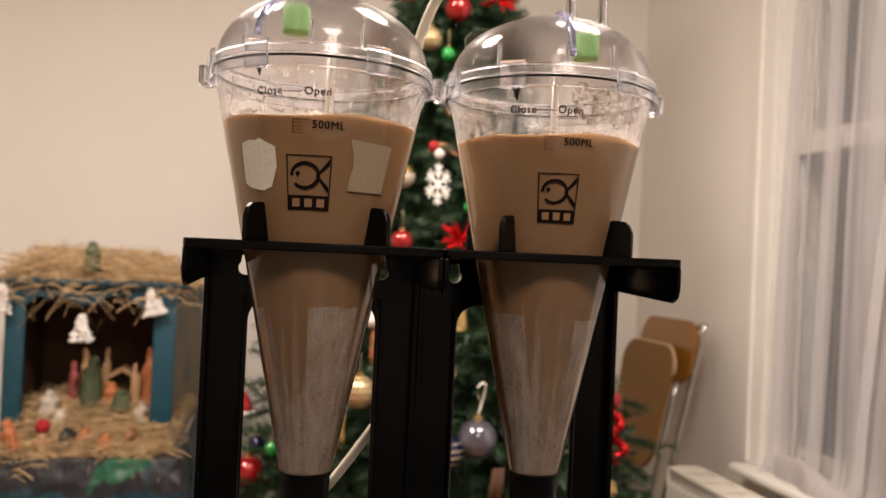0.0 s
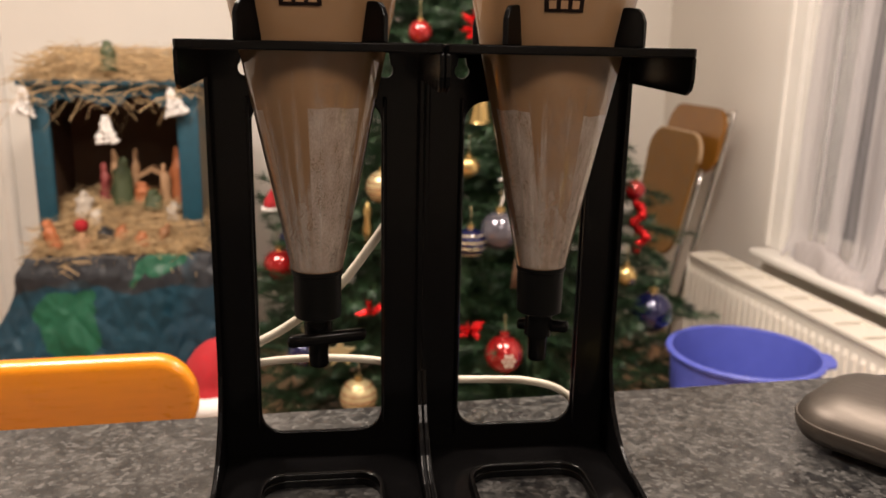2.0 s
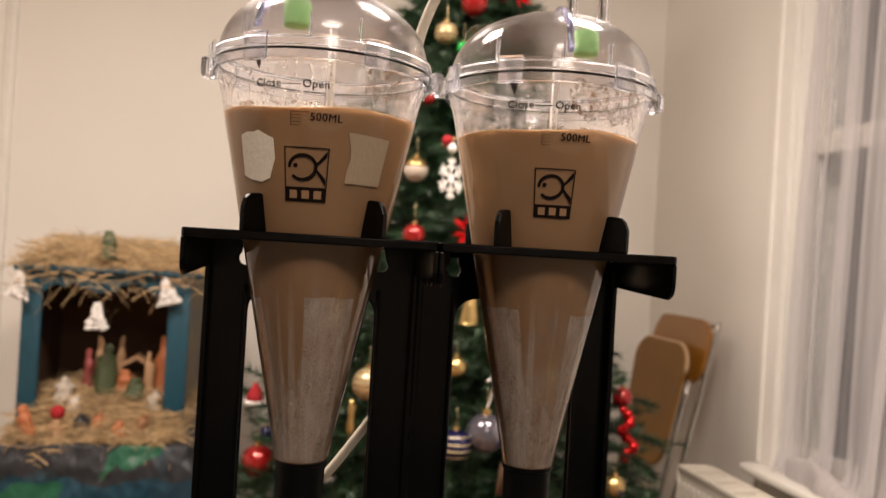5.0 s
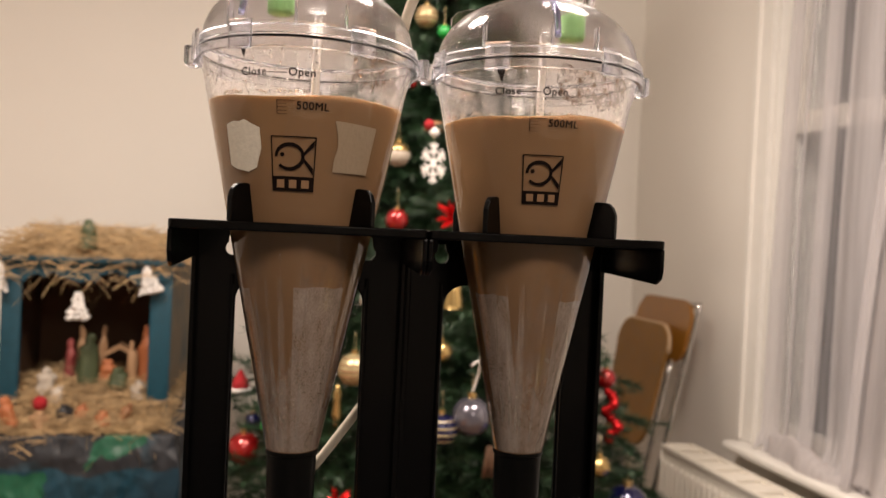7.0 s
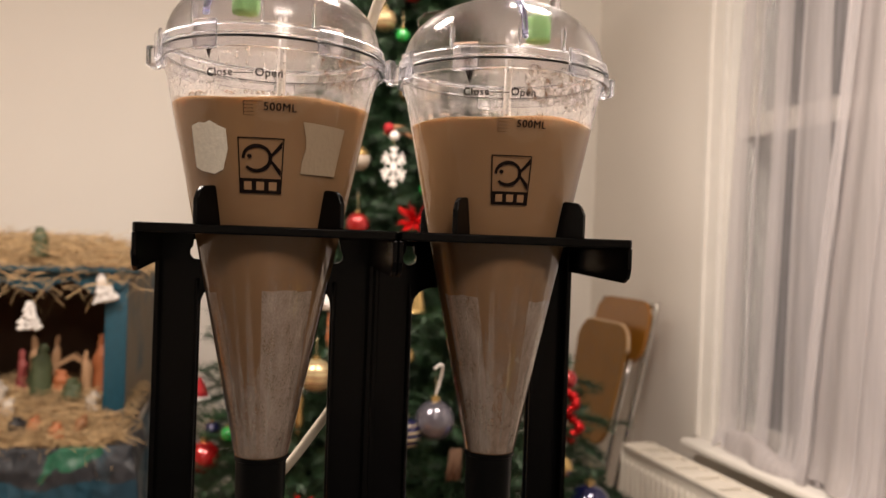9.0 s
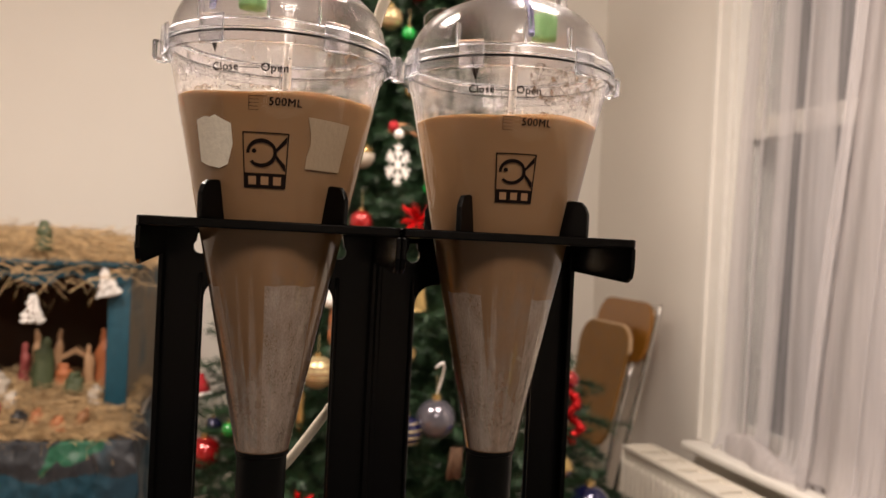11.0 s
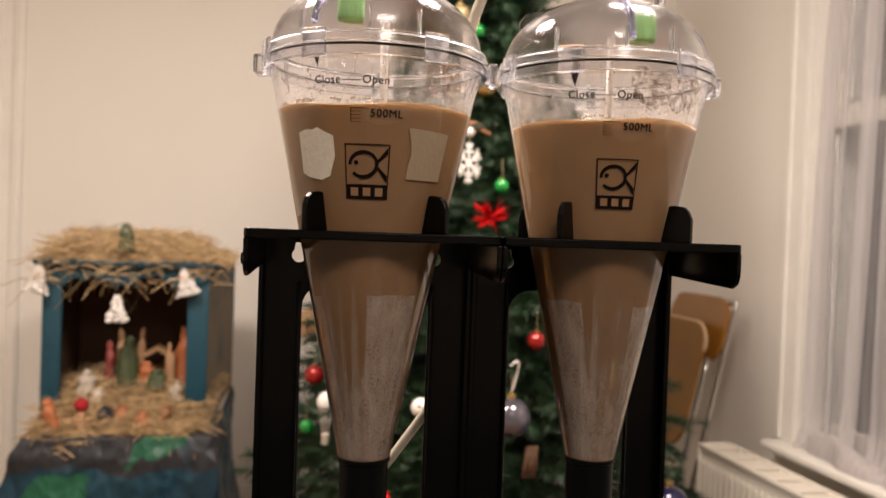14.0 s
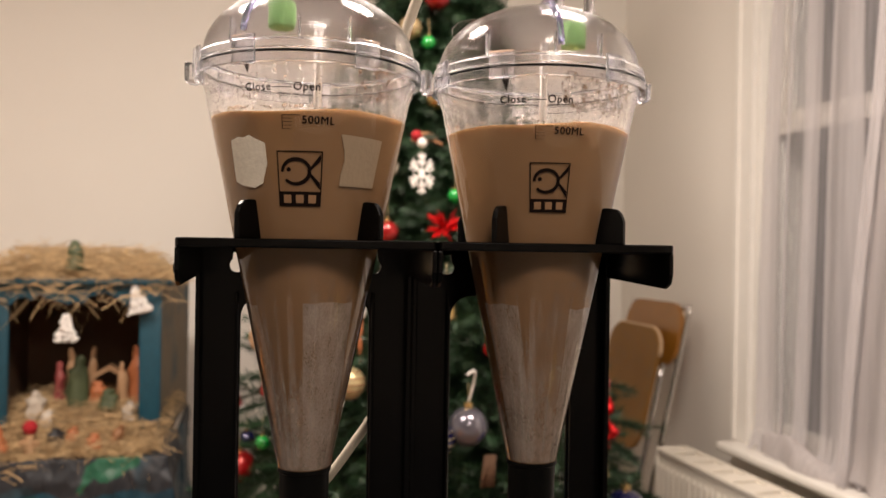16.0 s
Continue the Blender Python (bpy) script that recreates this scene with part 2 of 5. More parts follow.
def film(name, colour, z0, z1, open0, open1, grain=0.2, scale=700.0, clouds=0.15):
    """A pale layer on the cone for mist, haze or painted reflections: opacity graded from z0 to z1, with grain and
    cloudy patches.
    """
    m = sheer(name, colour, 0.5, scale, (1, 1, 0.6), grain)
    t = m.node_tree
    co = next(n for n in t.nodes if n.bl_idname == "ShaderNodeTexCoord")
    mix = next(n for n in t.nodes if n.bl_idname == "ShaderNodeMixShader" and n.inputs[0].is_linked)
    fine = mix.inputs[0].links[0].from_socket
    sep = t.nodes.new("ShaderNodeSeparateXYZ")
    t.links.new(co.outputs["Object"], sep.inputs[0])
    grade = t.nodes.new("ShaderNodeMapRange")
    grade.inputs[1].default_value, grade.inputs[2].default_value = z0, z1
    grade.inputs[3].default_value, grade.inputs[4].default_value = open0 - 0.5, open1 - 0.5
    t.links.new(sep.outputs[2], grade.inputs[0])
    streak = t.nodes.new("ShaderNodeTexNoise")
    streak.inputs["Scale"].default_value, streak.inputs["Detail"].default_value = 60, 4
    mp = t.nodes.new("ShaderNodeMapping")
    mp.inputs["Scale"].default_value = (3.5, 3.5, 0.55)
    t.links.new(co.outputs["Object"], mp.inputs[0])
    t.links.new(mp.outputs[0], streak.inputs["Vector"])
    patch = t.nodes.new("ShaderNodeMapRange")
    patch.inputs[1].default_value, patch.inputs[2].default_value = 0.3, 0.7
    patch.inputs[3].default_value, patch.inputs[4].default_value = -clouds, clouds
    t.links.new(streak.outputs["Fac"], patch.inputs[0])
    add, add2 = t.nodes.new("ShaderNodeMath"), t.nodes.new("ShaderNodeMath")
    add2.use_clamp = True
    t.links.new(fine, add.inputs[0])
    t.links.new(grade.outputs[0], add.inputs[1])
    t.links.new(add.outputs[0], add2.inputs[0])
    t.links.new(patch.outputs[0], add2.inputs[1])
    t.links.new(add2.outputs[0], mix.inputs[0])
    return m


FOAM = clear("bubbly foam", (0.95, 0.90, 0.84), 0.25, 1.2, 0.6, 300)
# The next three paint the cone: grainy reflections, graded haze, vertical highlights.
GLEAM = film("painted pale reflection", (0.74, 0.65, 0.57), 0.232, 0.145, 0.54, 0.58, 0.12, 1300.0, 0.12)
HAZE = film("painted pale haze", (0.72, 0.61, 0.52), 0.240, 0.145, 1.0, 0.50, 0.08, 500.0, 0.16)
GLINT = film("painted vertical highlight", (0.85, 0.78, 0.70), 0.250, 0.145, 0.98, 0.62, 0.05, 500.0, 0.12)
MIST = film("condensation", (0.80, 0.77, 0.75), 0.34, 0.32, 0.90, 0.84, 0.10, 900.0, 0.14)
RESIDUE = sheer("brown residue", (0.13, 0.08, 0.048), 0.66, 320.0, (1, 1, 1), 0.75)


# ---- building helpers ----
def mesh(name, verts, faces, smooth=False):
    me = bpy.data.meshes.new(name)
    me.from_pydata([tuple(v) for v in verts], [], faces)
    if smooth:
        me.polygons.foreach_set("use_smooth", [True] * len(me.polygons))
    me.update()
    return me


def part(name, me, material, parent=None, label="", m=None):
    """One mesh object, under a thing or part if given. A bmesh is turned into a mesh."""
    if isinstance(me, bmesh.types.BMesh):
        bm, me = me, bpy.data.meshes.new(name)
        bm.to_mesh(me)
        bm.free()
    if material and not me.materials:
        me.materials.append(material)
    ob = new(name, me)
    if parent:
        ob.parent = parent
    if m is not None:
        ob.matrix_basis = m
    if label:
        ob["label"] = label
    return ob


def thing(name, m, label, category, group="", kind=""):
    ob = new(name)
    ob.empty_display_size = 0.02
    ob.matrix_basis = m
    return tagged(ob, label, category, group, kind)


def box(x0, x1, y0, y1, z0, z1, bevel=0.0, seg=2):
    bm = bmesh.new()
    bmesh.ops.create_cube(bm, size=1)
    for v in bm.verts:
        v.co = Vector((x0 + (v.co.x + 0.5) * (x1 - x0), y0 + (v.co.y + 0.5) * (y1 - y0), z0 + (v.co.z + 0.5) * (z1 - z0)))
    if bevel:
        bmesh.ops.bevel(bm, geom=bm.edges[:], offset=bevel, segments=seg, affect="EDGES", profile=0.5)
        for f in bm.faces:
            f.smooth = True
    return bm


def boxes(*items):
    """Several blocks joined into one mesh."""
    vs, fs = [], []
    for x0, x1, y0, y1, z0, z1 in items:
        k = len(vs)
        vs += [(x, y, z) for z in (z0, z1) for y in (y0, y1) for x in (x0, x1)]
        fs += [tuple(k + i for i in f) for f in ((0, 2, 3, 1), (4, 5, 7, 6), (0, 1, 5, 4), (2, 6, 7, 3), (0, 4, 6, 2), (1, 3, 7, 5))]
    return mesh("block", vs, fs)


def lathe(profile, seg=48, closed=False, name="turned"):
    """Turns (r, z) pairs round the z axis. closed: the profile is a loop."""
    vs, fs, n = [], [], len(profile)
    for r, z in profile:
        vs += [(r * math.cos(a), r * math.sin(a), z) for a in (2 * math.pi * i / seg for i in range(seg))]
    for j in range(n if closed else n - 1):
        k = (j + 1) % n
        for i in range(seg):
            i2 = (i + 1) % seg
            fs.append((j * seg + i, j * seg + i2, k * seg + i2, k * seg + i))
    if not closed:
        if profile[0][0] > 1e-5:
            fs.append(tuple(range(seg))[::-1])
        if profile[-1][0] > 1e-5:
            fs.append(tuple((n - 1) * seg + i for i in range(seg)))
    me = mesh(name, vs, fs, True)
    bm = bmesh.new()
    bm.from_mesh(me)
    bmesh.ops.remove_doubles(bm, verts=bm.verts, dist=1e-6)
    bmesh.ops.recalc_face_normals(bm, faces=bm.faces)
    bm.to_mesh(me)
    bm.free()
    return me


def sharp(me, degrees=35):
    me.set_sharp_from_angle(angle=radians(degrees))
    return me


def smooth_line(points, steps=8):
    """A rounded line through the points."""
    p = [Vector(q) for q in points]
    p = [2 * p[0] - p[1], *p, 2 * p[-1] - p[-2]]
    out = []
    for a, b, c, d in zip(p, p[1:], p[2:], p[3:]):
        for s in range(steps):
            t = s / steps
            out.append(0.5 * (2 * b + (c - a) * t + (2 * a - 5 * b + 4 * c - d) * t * t + (3 * b - a - 3 * c + d) * t ** 3))
    return out + [p[-2]]


def tube(points, radius, seg=10, steps=8, taper=1.0):
    line = smooth_line(points, steps) if steps else [Vector(q) for q in points]
    vs, fs = [], []
    n = len(line)
    side = Vector((0.31, 0.2, 0.93))
    for i, p in enumerate(line):
        d = (line[min(i + 1, n - 1)] - line[max(i - 1, 0)]).normalized()
        a = d.cross(side)
        if a.length < 0.05:
            a = d.cross(Vector((1, 0, 0)))
        a.normalize()
        b = d.cross(a)
        r = radius * (1 + (taper - 1) * i / (n - 1))
        vs += [p + r * (math.cos(q) * a + math.sin(q) * b) for q in (2 * math.pi * k / seg for k in range(seg))]
    for i in range(n - 1):
        for k in range(seg):
            k2 = (k + 1) % seg
            fs.append((i * seg + k, i * seg + k2, (i + 1) * seg + k2, (i + 1) * seg + k))
    fs += [tuple(range(seg))[::-1], tuple((n - 1) * seg + k for k in range(seg))]
    return mesh("tube", vs, fs, True)


def prism(outline, depth, axis="y", at=0.0, bevel=0.0):
    """A flat outline (a, b) given thickness along an axis."""
    bm = bmesh.new()
    put = {"y": lambda a, b, c: (a, c, b), "x": lambda a, b, c: (c, a, b), "z": lambda a, b, c: (a, b, c)}[axis]
    f = bm.faces.new([bm.verts.new(put(a, b, at)) for a, b in outline])
    r = bmesh.ops.extrude_face_region(bm, geom=[f])
    move = Vector(put(0, 0, depth))
    bmesh.ops.translate(bm, verts=[g for g in r["geom"] if isinstance(g, bmesh.types.BMVert)], vec=move)
    bmesh.ops.recalc_face_normals(bm, faces=bm.faces)
    if bevel:
        bmesh.ops.bevel(bm, geom=bm.edges[:], offset=bevel, segments=2, affect="EDGES", profile=0.5)
    return bm


def rounded_slab(x0, x1, y0, y1, r, rings, n=10):
    """A slab with round corners and a moulded rim: rings of (inset, height)."""
    vs, fs = [], []
    for inset, h in rings:
        vs += [(a, b, h) for a, b in round_rect(x0 + inset, x1 - inset, y0 + inset, y1 - inset, max(0.004, r - inset), n)]
    k = 4 * (n + 1)
    for j in range(len(rings) - 1):
        fs += [(j * k + i, j * k + (i + 1) % k, (j + 1) * k + (i + 1) % k, (j + 1) * k + i) for i in range(k)]
    fs += [tuple(range(k - 1, -1, -1)), tuple(range((len(rings) - 1) * k, len(rings) * k))]
    return mesh("slab", vs, fs, True)


def round_rect(x0, x1, y0, y1, r, n=6):
    pts = []
    for cx, cy, a0 in ((x1 - r, y1 - r, 0), (x0 + r, y1 - r, 90), (x0 + r, y0 + r, 180), (x1 - r, y0 + r, 270)):
        pts += [(cx + r * math.cos(radians(a0 + 90 * i / n)), cy + r * math.sin(radians(a0 + 90 * i / n))) for i in range(n + 1)]
    return pts


def cut(base, *cutters):
    """The base mesh with the cutters taken out of it."""
    def as_object(b):
        if isinstance(b, bmesh.types.BMesh):
            me = bpy.data.meshes.new("cut")
            b.to_mesh(me)
            b.free()
            b = me
        return new("cut", b)
    ob, tools = as_object(base), [as_object(c) for c in cutters]
    for c in tools:
        mod = ob.modifiers.new("cut", "BOOLEAN")
        mod.operation, mod.object, mod.solver = "DIFFERENCE", c, "EXACT"
    bpy.context.view_layer.update()
    me = bpy.data.meshes.new_from_object(ob.evaluated_get(bpy.context.evaluated_depsgraph_get()))
    for o in (ob, *tools):
        bpy.data.objects.remove(o)
    me.polygons.foreach_set("use_smooth", [True] * len(me.polygons))
    return sharp(me, 30)


def ball(r, seg=28, rings=16):
    return lathe([(r * math.sin(math.pi * i / rings), -r * math.cos(math.pi * i / rings)) for i in range(rings + 1)], seg)


# ---- the room ----
RU, BV = 1.55, 2.95  # right-hand wall and far wall


def setting(name, me, material, label, category):
    ob = part(name, me, material, None, "", ROOM.copy())
    return tagged(ob, label, category, "", "structure")


def build_room():
    setting("floor", boxes((-2.6, RU + 0.2, -2.7, BV + 0.15, FLOOR - 0.1, FLOOR)), BOARDS, "brown wooden floor of the room", "floor")
    setting("ceiling", boxes((-2.6, RU + 0.2, -2.7, BV + 0.15, 2.5, 2.6)), CEIL, "plain white painted ceiling", "ceiling")
    setting("wall_far", boxes((-2.5, RU, BV, BV + 0.15, FLOOR, 2.5)), WALL, "cream painted plain plaster wall", "wall")
    setting("wall_left", boxes((-2.6, -2.5, -2.6, BV + 0.15, FLOOR, 2.5)), WALL, "cream painted plain plaster wall", "wall")
    setting("wall_behind", boxes((-2.5, RU, -2.7, -2.6, FLOOR, 2.5)), WALL, "cream painted plain plaster wall", "wall")
    v0, v1, z0, z1 = 0.70, 1.985, 0.45, 2.25
    setting("wall_window", boxes((RU, RU + 0.2, -2.6, v0, FLOOR, 2.5), (RU, RU + 0.2, v1, BV + 0.15, FLOOR, 2.5),
                                 (RU, RU + 0.2, v0, v1, FLOOR, z0), (RU, RU + 0.2, v0, v1, z1, 2.5)), WALL, "cream painted wall with a tall window", "wall")
    setting("baseboard", boxes((-1.05, RU, BV - 0.018, BV, FLOOR, 0.08), (RU - 0.018, RU, -2.6, BV - 0.018, FLOOR, 0.08)), WHITE, "white painted wooden skirting board", "baseboard")
    # door and its moulded casing on the far wall
    setting("door_1", cut(box(-2.05, -1.235, BV - 0.012, BV - 0.001, FLOOR, 2.0), box(-1.93, -1.36, BV - 0.03, BV - 0.008, 0.2, 0.85), box(-1.93, -1.36, BV - 0.03, BV - 0.008, 1.0, 1.85)),
            WHITE, "closed cream painted panelled door", "door")
    prof = [(0, 0), (0, 0.022), (0.012, 0.030), (0.03, 0.026), (0.045, 0.017), (0.075, 0.017), (0.082, 0.022), (0.098, 0.020), (0.105, 0.012), (0.105, 0)]
    u0 = -1.083
    vs, fs = [], []
    for z in (FLOOR, 2.0):
        vs += [(u0 - a, BV - b, z) for a, b in prof]
    n = len(prof)
    fs = [(i, i + 1, n + i + 1, n + i) for i in range(n - 1)] + [tuple(range(n)), tuple(range(2 * n - 1, n - 1, -1))]
    k = len(vs)
    for u in (u0, -2.16):
        vs += [(u, BV - b, 2.0 + 0.105 - a) for a, b in prof]
    fs += [(k + i, k + i + 1, k + n + i + 1, k + n + i) for i in range(n - 1)] + [tuple(k + i for i in range(n)), tuple(k + i for i in range(2 * n - 1, n - 1, -1))]
    setting("trim", mesh("trim", vs, fs), WHITE, "cream painted moulded door casing", "trim")

    # the sash window
    win = thing("window_1", ROOM.copy(), "white painted tall sash window behind net curtains", "window", "", "structure")
    part("window_frame", boxes((RU - 0.02, RU, v1 - 0.004, v1 + 0.082, z0 + 0.03, z1 + 0.09), (RU - 0.02, RU, v0 - 0.09, v0 + 0.004, z0 + 0.03, z1 + 0.09), (RU - 0.02, RU, v0 + 0.004, v1 - 0.004, z1, z1 + 0.09),
                               (RU - 0.027, RU - 0.02, v1 + 0.06, v1 + 0.082, z0 + 0.03, z1 + 0.09)), WHITE, win)
    part("window_sill", box(1.455, RU + 0.2, v0 - 0.12, v1 + 0.06, 0.447, 0.478, 0.009), WHITE, win)
    part("lining", boxes((RU + 0.003, RU + 0.2, v1 - 0.012, v1 - 0.002, 0.478, z1 - 0.002), (RU + 0.003, RU + 0.2, v0 + 0.002, v0 + 0.012, 0.478, z1 - 0.002), (RU + 0.003, RU + 0.2, v0 + 0.012, v1 - 0.012, z1 - 0.012, z1 - 0.002)), WHITE, win)
    a, b = v0 + 0.012, v1 - 0.012
    for name, u, lo, hi, rail_lo, rail_hi in (("lower_sash", 1.585, 0.48, 1.535, 0.08, 0.045), ("upper_sash", 1.625, 1.495, z1 - 0.012, 0.075, 0.06)):
        sash = part(name, boxes((u, u + 0.035, a, a + 0.05, lo, hi), (u, u + 0.035, b - 0.05, b, lo, hi), (u, u + 0.035, a + 0.05, b - 0.05, lo, lo + rail_lo), (u, u + 0.035, a + 0.05, b - 0.05, hi - rail_hi, hi),
                                (u + 0.006, u + 0.030, (a + b) / 2 - 0.012, (a + b) / 2 + 0.012, lo + rail_lo, hi - rail_hi)), WHITE, win)
        for p, q in ((a + 0.05, (a + b) / 2 - 0.012), ((a + b) / 2 + 0.012, b - 0.05)):
            pane = part("pane", boxes((u + 0.015, u + 0.019, p, q, lo + rail_lo, hi - rail_hi)), GLASS, sash)
            pane.visible_shadow = False
    setting("backdrop", boxes((4.0, 4.05, -4, 8, -3, 6)), mat("grey dusk wall", (0.30, 0.29, 0.29), 0.9), "grey dusk outside the window", "backdrop")


def build_counter():
    m = ROOM.copy()
    tagged(part("countertop", box(-1.3, 1.15, -0.70, 0.178, 0.808, 0.848, 0.004), GRANITE, None, "", m), "speckled dark grey granite-look kitchen worktop", "countertop")
    tagged(part("counter_base", box(-1.27, 1.12, -0.64, 0.12, FLOOR, 0.808), WHITE, None, "", m), "plain white kitchen counter base under the worktop", "cabinet")


def build_radiator():
    u0, u1, v0, v1, z0, z1 = 1.296, 1.415, 0.55, 2.158, 0.02, 0.437
    rad = thing("radiator", ROOM.copy(), "cream enamelled double panel radiator below the window sill", "radiator")
    # fluted front and back panels
    for name, u, d in (("front_panel", u0 + 0.008, 1), ("back_panel", u1 - 0.008, -1)):
        vs, fs = [], []
        pitch, n = 0.0334, int((v1 - v0) / 0.0334)
        line = []
        for i in range(n + 1):
            c = v0 + (v1 - v0 - 0.02) * i / n + 0.01
            line += [(c - 0.010, 0), (c - 0.006, -0.007 * d), (c + 0.006, -0.007 * d), (c + 0.010, 0)]
        for z, k in ((z0, 0.0), (z0 + 0.03, 0), (z0 + 0.045, 1), (z1 - 0.06, 1), (z1 - 0.045, 0), (z1 - 0.004, 0)):
            vs += [(u + b * k, a, z) for a, b in line]
        w = len(line)
        for j in range(5):
            fs += [(j * w + i, j * w + i + 1, (j + 1) * w + i + 1, (j + 1) * w + i) for i in range(w - 1)]
        part(name, mesh(name, vs, fs), RADWHITE, rad)
    for v in (v0, v1 - 0.008):
        part("end_panel", box(u0, u1, v, v + 0.008, z0 + 0.01, z1, 0.003), RADWHITE, rad)
    rim = [(u0, u0 + 0.014, v0 + 0.008, v1 - 0.008, z1 - 0.010, z1), (u1 - 0.014, u1, v0 + 0.008, v1 - 0.008, z1 - 0.010, z1)]
    grille = part("grille", boxes(*rim), RADWHITE, rad)
    v = v1 - 0.03
    while v > v0 + 0.05:
        part("bar", box(u0 + 0.014, u1 - 0.014, v - 0.056, v, z1 - 0.006, z1 - 0.001), RADWHITE, grille)
        v -= 0.112
    part("core", boxes((u0 + 0.0145, u1 - 0.0145, v0 + 0.009, v1 - 0.009, z0 + 0.02, z1 - 0.009)), RADWHITE, rad)
    for v in (v0 + 0.2, v1 - 0.2):
        part("bracket", boxes((u1 - 0.012, RU - 0.002, v - 0.02, v + 0.02, 0.1, 0.36)), RADWHITE, rad)
        part("foot", boxes((u0 + 0.04, u1 - 0.03, v - 0.012, v + 0.012, FLOOR, z0 + 0.025)), RADWHITE, rad)


def build_curtains():
    def cloth(v0, v1, w0, w1, u, amp, waves, seed, hem=0.0, n=120):
        """Net between v0 and v1 at the rail, w0 and w1 at the sill."""
        r = random.Random(seed)
        rows = 26
        ph = [r.uniform(0, 6.28) for _ in range(4)]
        vs, fs = [], []
        for j in range(rows + 1):
            h = j / rows
            g = h * h * (3 - 2 * h)
            z = 2.22 + (0.482 - 2.22) * h
            for i in range(n + 1):
                s = i / n
                v = (v0 + (v1 - v0) * s) * (1 - g) + (w0 + (w1 - w0) * s) * g + 0.008 * math.sin(5 * h + ph[0])
                x = u + amp * (0.6 + 0.4 * h) * (math.sin(6.28 * waves * s + ph[1] + 0.6 * h) + 0.2 * math.sin(14.3 * waves * s + ph[2] - 0.7 * h)) - 0.015 * h
                zz = z
                if h > 0.93:
                    k = (h - 0.93) / 0.07
                    x -= hem * k * k * (0.6 + 0.4 * math.sin(31 * s + ph[0]))
                    zz = max(z, 0.482 + 0.010 * (1 + math.sin(13 * s + ph[1])) * (k > 0.6))
                vs.append((x, v, zz))
        for j in range(rows):
            for i in range(n):
                k = j * (n + 1) + i
                fs.append((k, k + 1, k + n + 2, k + n + 1))
        return mesh("net", vs, fs, True)

    a = thing("net_curtain", ROOM.copy(), "sheer white net curtain hanging to the window sill", "curtain", "net curtains at the window")
    part("net", cloth(1.865, 1.30, 1.900, 1.40, 1.556, 0.006, 3, 2, 0.02, 240), NET, a)
    for i, (v0, v1, w0, w1) in enumerate(((1.875, 1.832, 1.925, 1.850), (1.705, 1.645, 1.745, 1.690), (1.600, 1.490, 1.640, 1.460), (1.780, 1.770, 1.820, 1.805), (1.43, 1.415, 1.455, 1.445))):
        part("fold", cloth(v0, v1, w0, w1, 1.540 + 0.002 * (i % 2), 0.007, 0.6 if i != 2 else 1.1, 20 + i, 0.03, 60), NETFOLD, a, "doubled fold of net")
    b = thing("net_curtain", ROOM.copy(), "gathered white net curtain hanging in close folds", "curtain", "net curtains at the window")
    part("net", cloth(1.36, 0.72, 1.475, 0.72, 1.516, 0.016, 3.4, 7, 0.02, 240), NETTHICK, b)
    for i, (v0, v1, w0, w1) in enumerate(((1.37, 1.33, 1.485, 1.455), (1.22, 1.12, 1.30, 1.18), (1.02, 0.90, 1.05, 0.92))):
        part("fold", cloth(v0, v1, w0, w1, 1.496, 0.006, 1.3, 40 + i, 0.02, 60), NETFOLD, b, "doubled fold of net")
    # the bunched tail of the curtain on the sill
    vs, fs = [], []
    nu, nv = 20, 60
    for j in range(nu + 1):
        for i in range(nv + 1):
            a, s = math.pi * j / nu, i / nv
            v = 1.87 - 0.44 * s
            swell = 0.028 * math.sin(math.pi * s) ** 0.5 * (1 + 0.35 * noise.noise(Vector((s * 5, 0, 0))))
            rad = swell + 0.008
            x = 1.517 - rad * 1.1 * math.cos(a) + 0.012 * math.sin(9 * s)
            z = 0.480 + (0.07 * (1 - s) ** 1.5 + 0.032) * math.sin(a) * math.sin(math.pi * min(1, s + 0.1)) ** 0.5 * (1 + 0.3 * noise.noise(Vector((s * 6, j * 0.12, 3))))
            vs.append((x, v, max(z, 0.4795)))
    for j in range(nu):
        for i in range(nv):
            k = j * (nv + 1) + i
            fs.append((k, k + 1, k + nv + 2, k + nv + 1))
    tagged(part("curtain_hem", mesh("hem", vs, fs, True), NETTHICK, None, "", ROOM.copy()), "bunched hem of white net curtain lying on the sill", "curtain")


build_room()
build_counter()
build_radiator()
build_curtains()

# ---- the twin hatchery stand on the worktop ----
TOP = 0.848          # worktop
AXIS_Y = 0.045       # cup axis behind the shelf's front edge
PAIR = pose(0.002, 0, TOP, 0, 0, 2.9)  # the two stands are turned a little together
SHELF = 0.262        # shelf height over the worktop
CONE0, CONE1, R0, R1 = 0.142, 0.350, 0.0138, 0.0560   # tip and rim of the cup


def cone_r(z):
    return R0 + (R1 - R0) * (z - CONE0) / (CONE1 - CONE0)


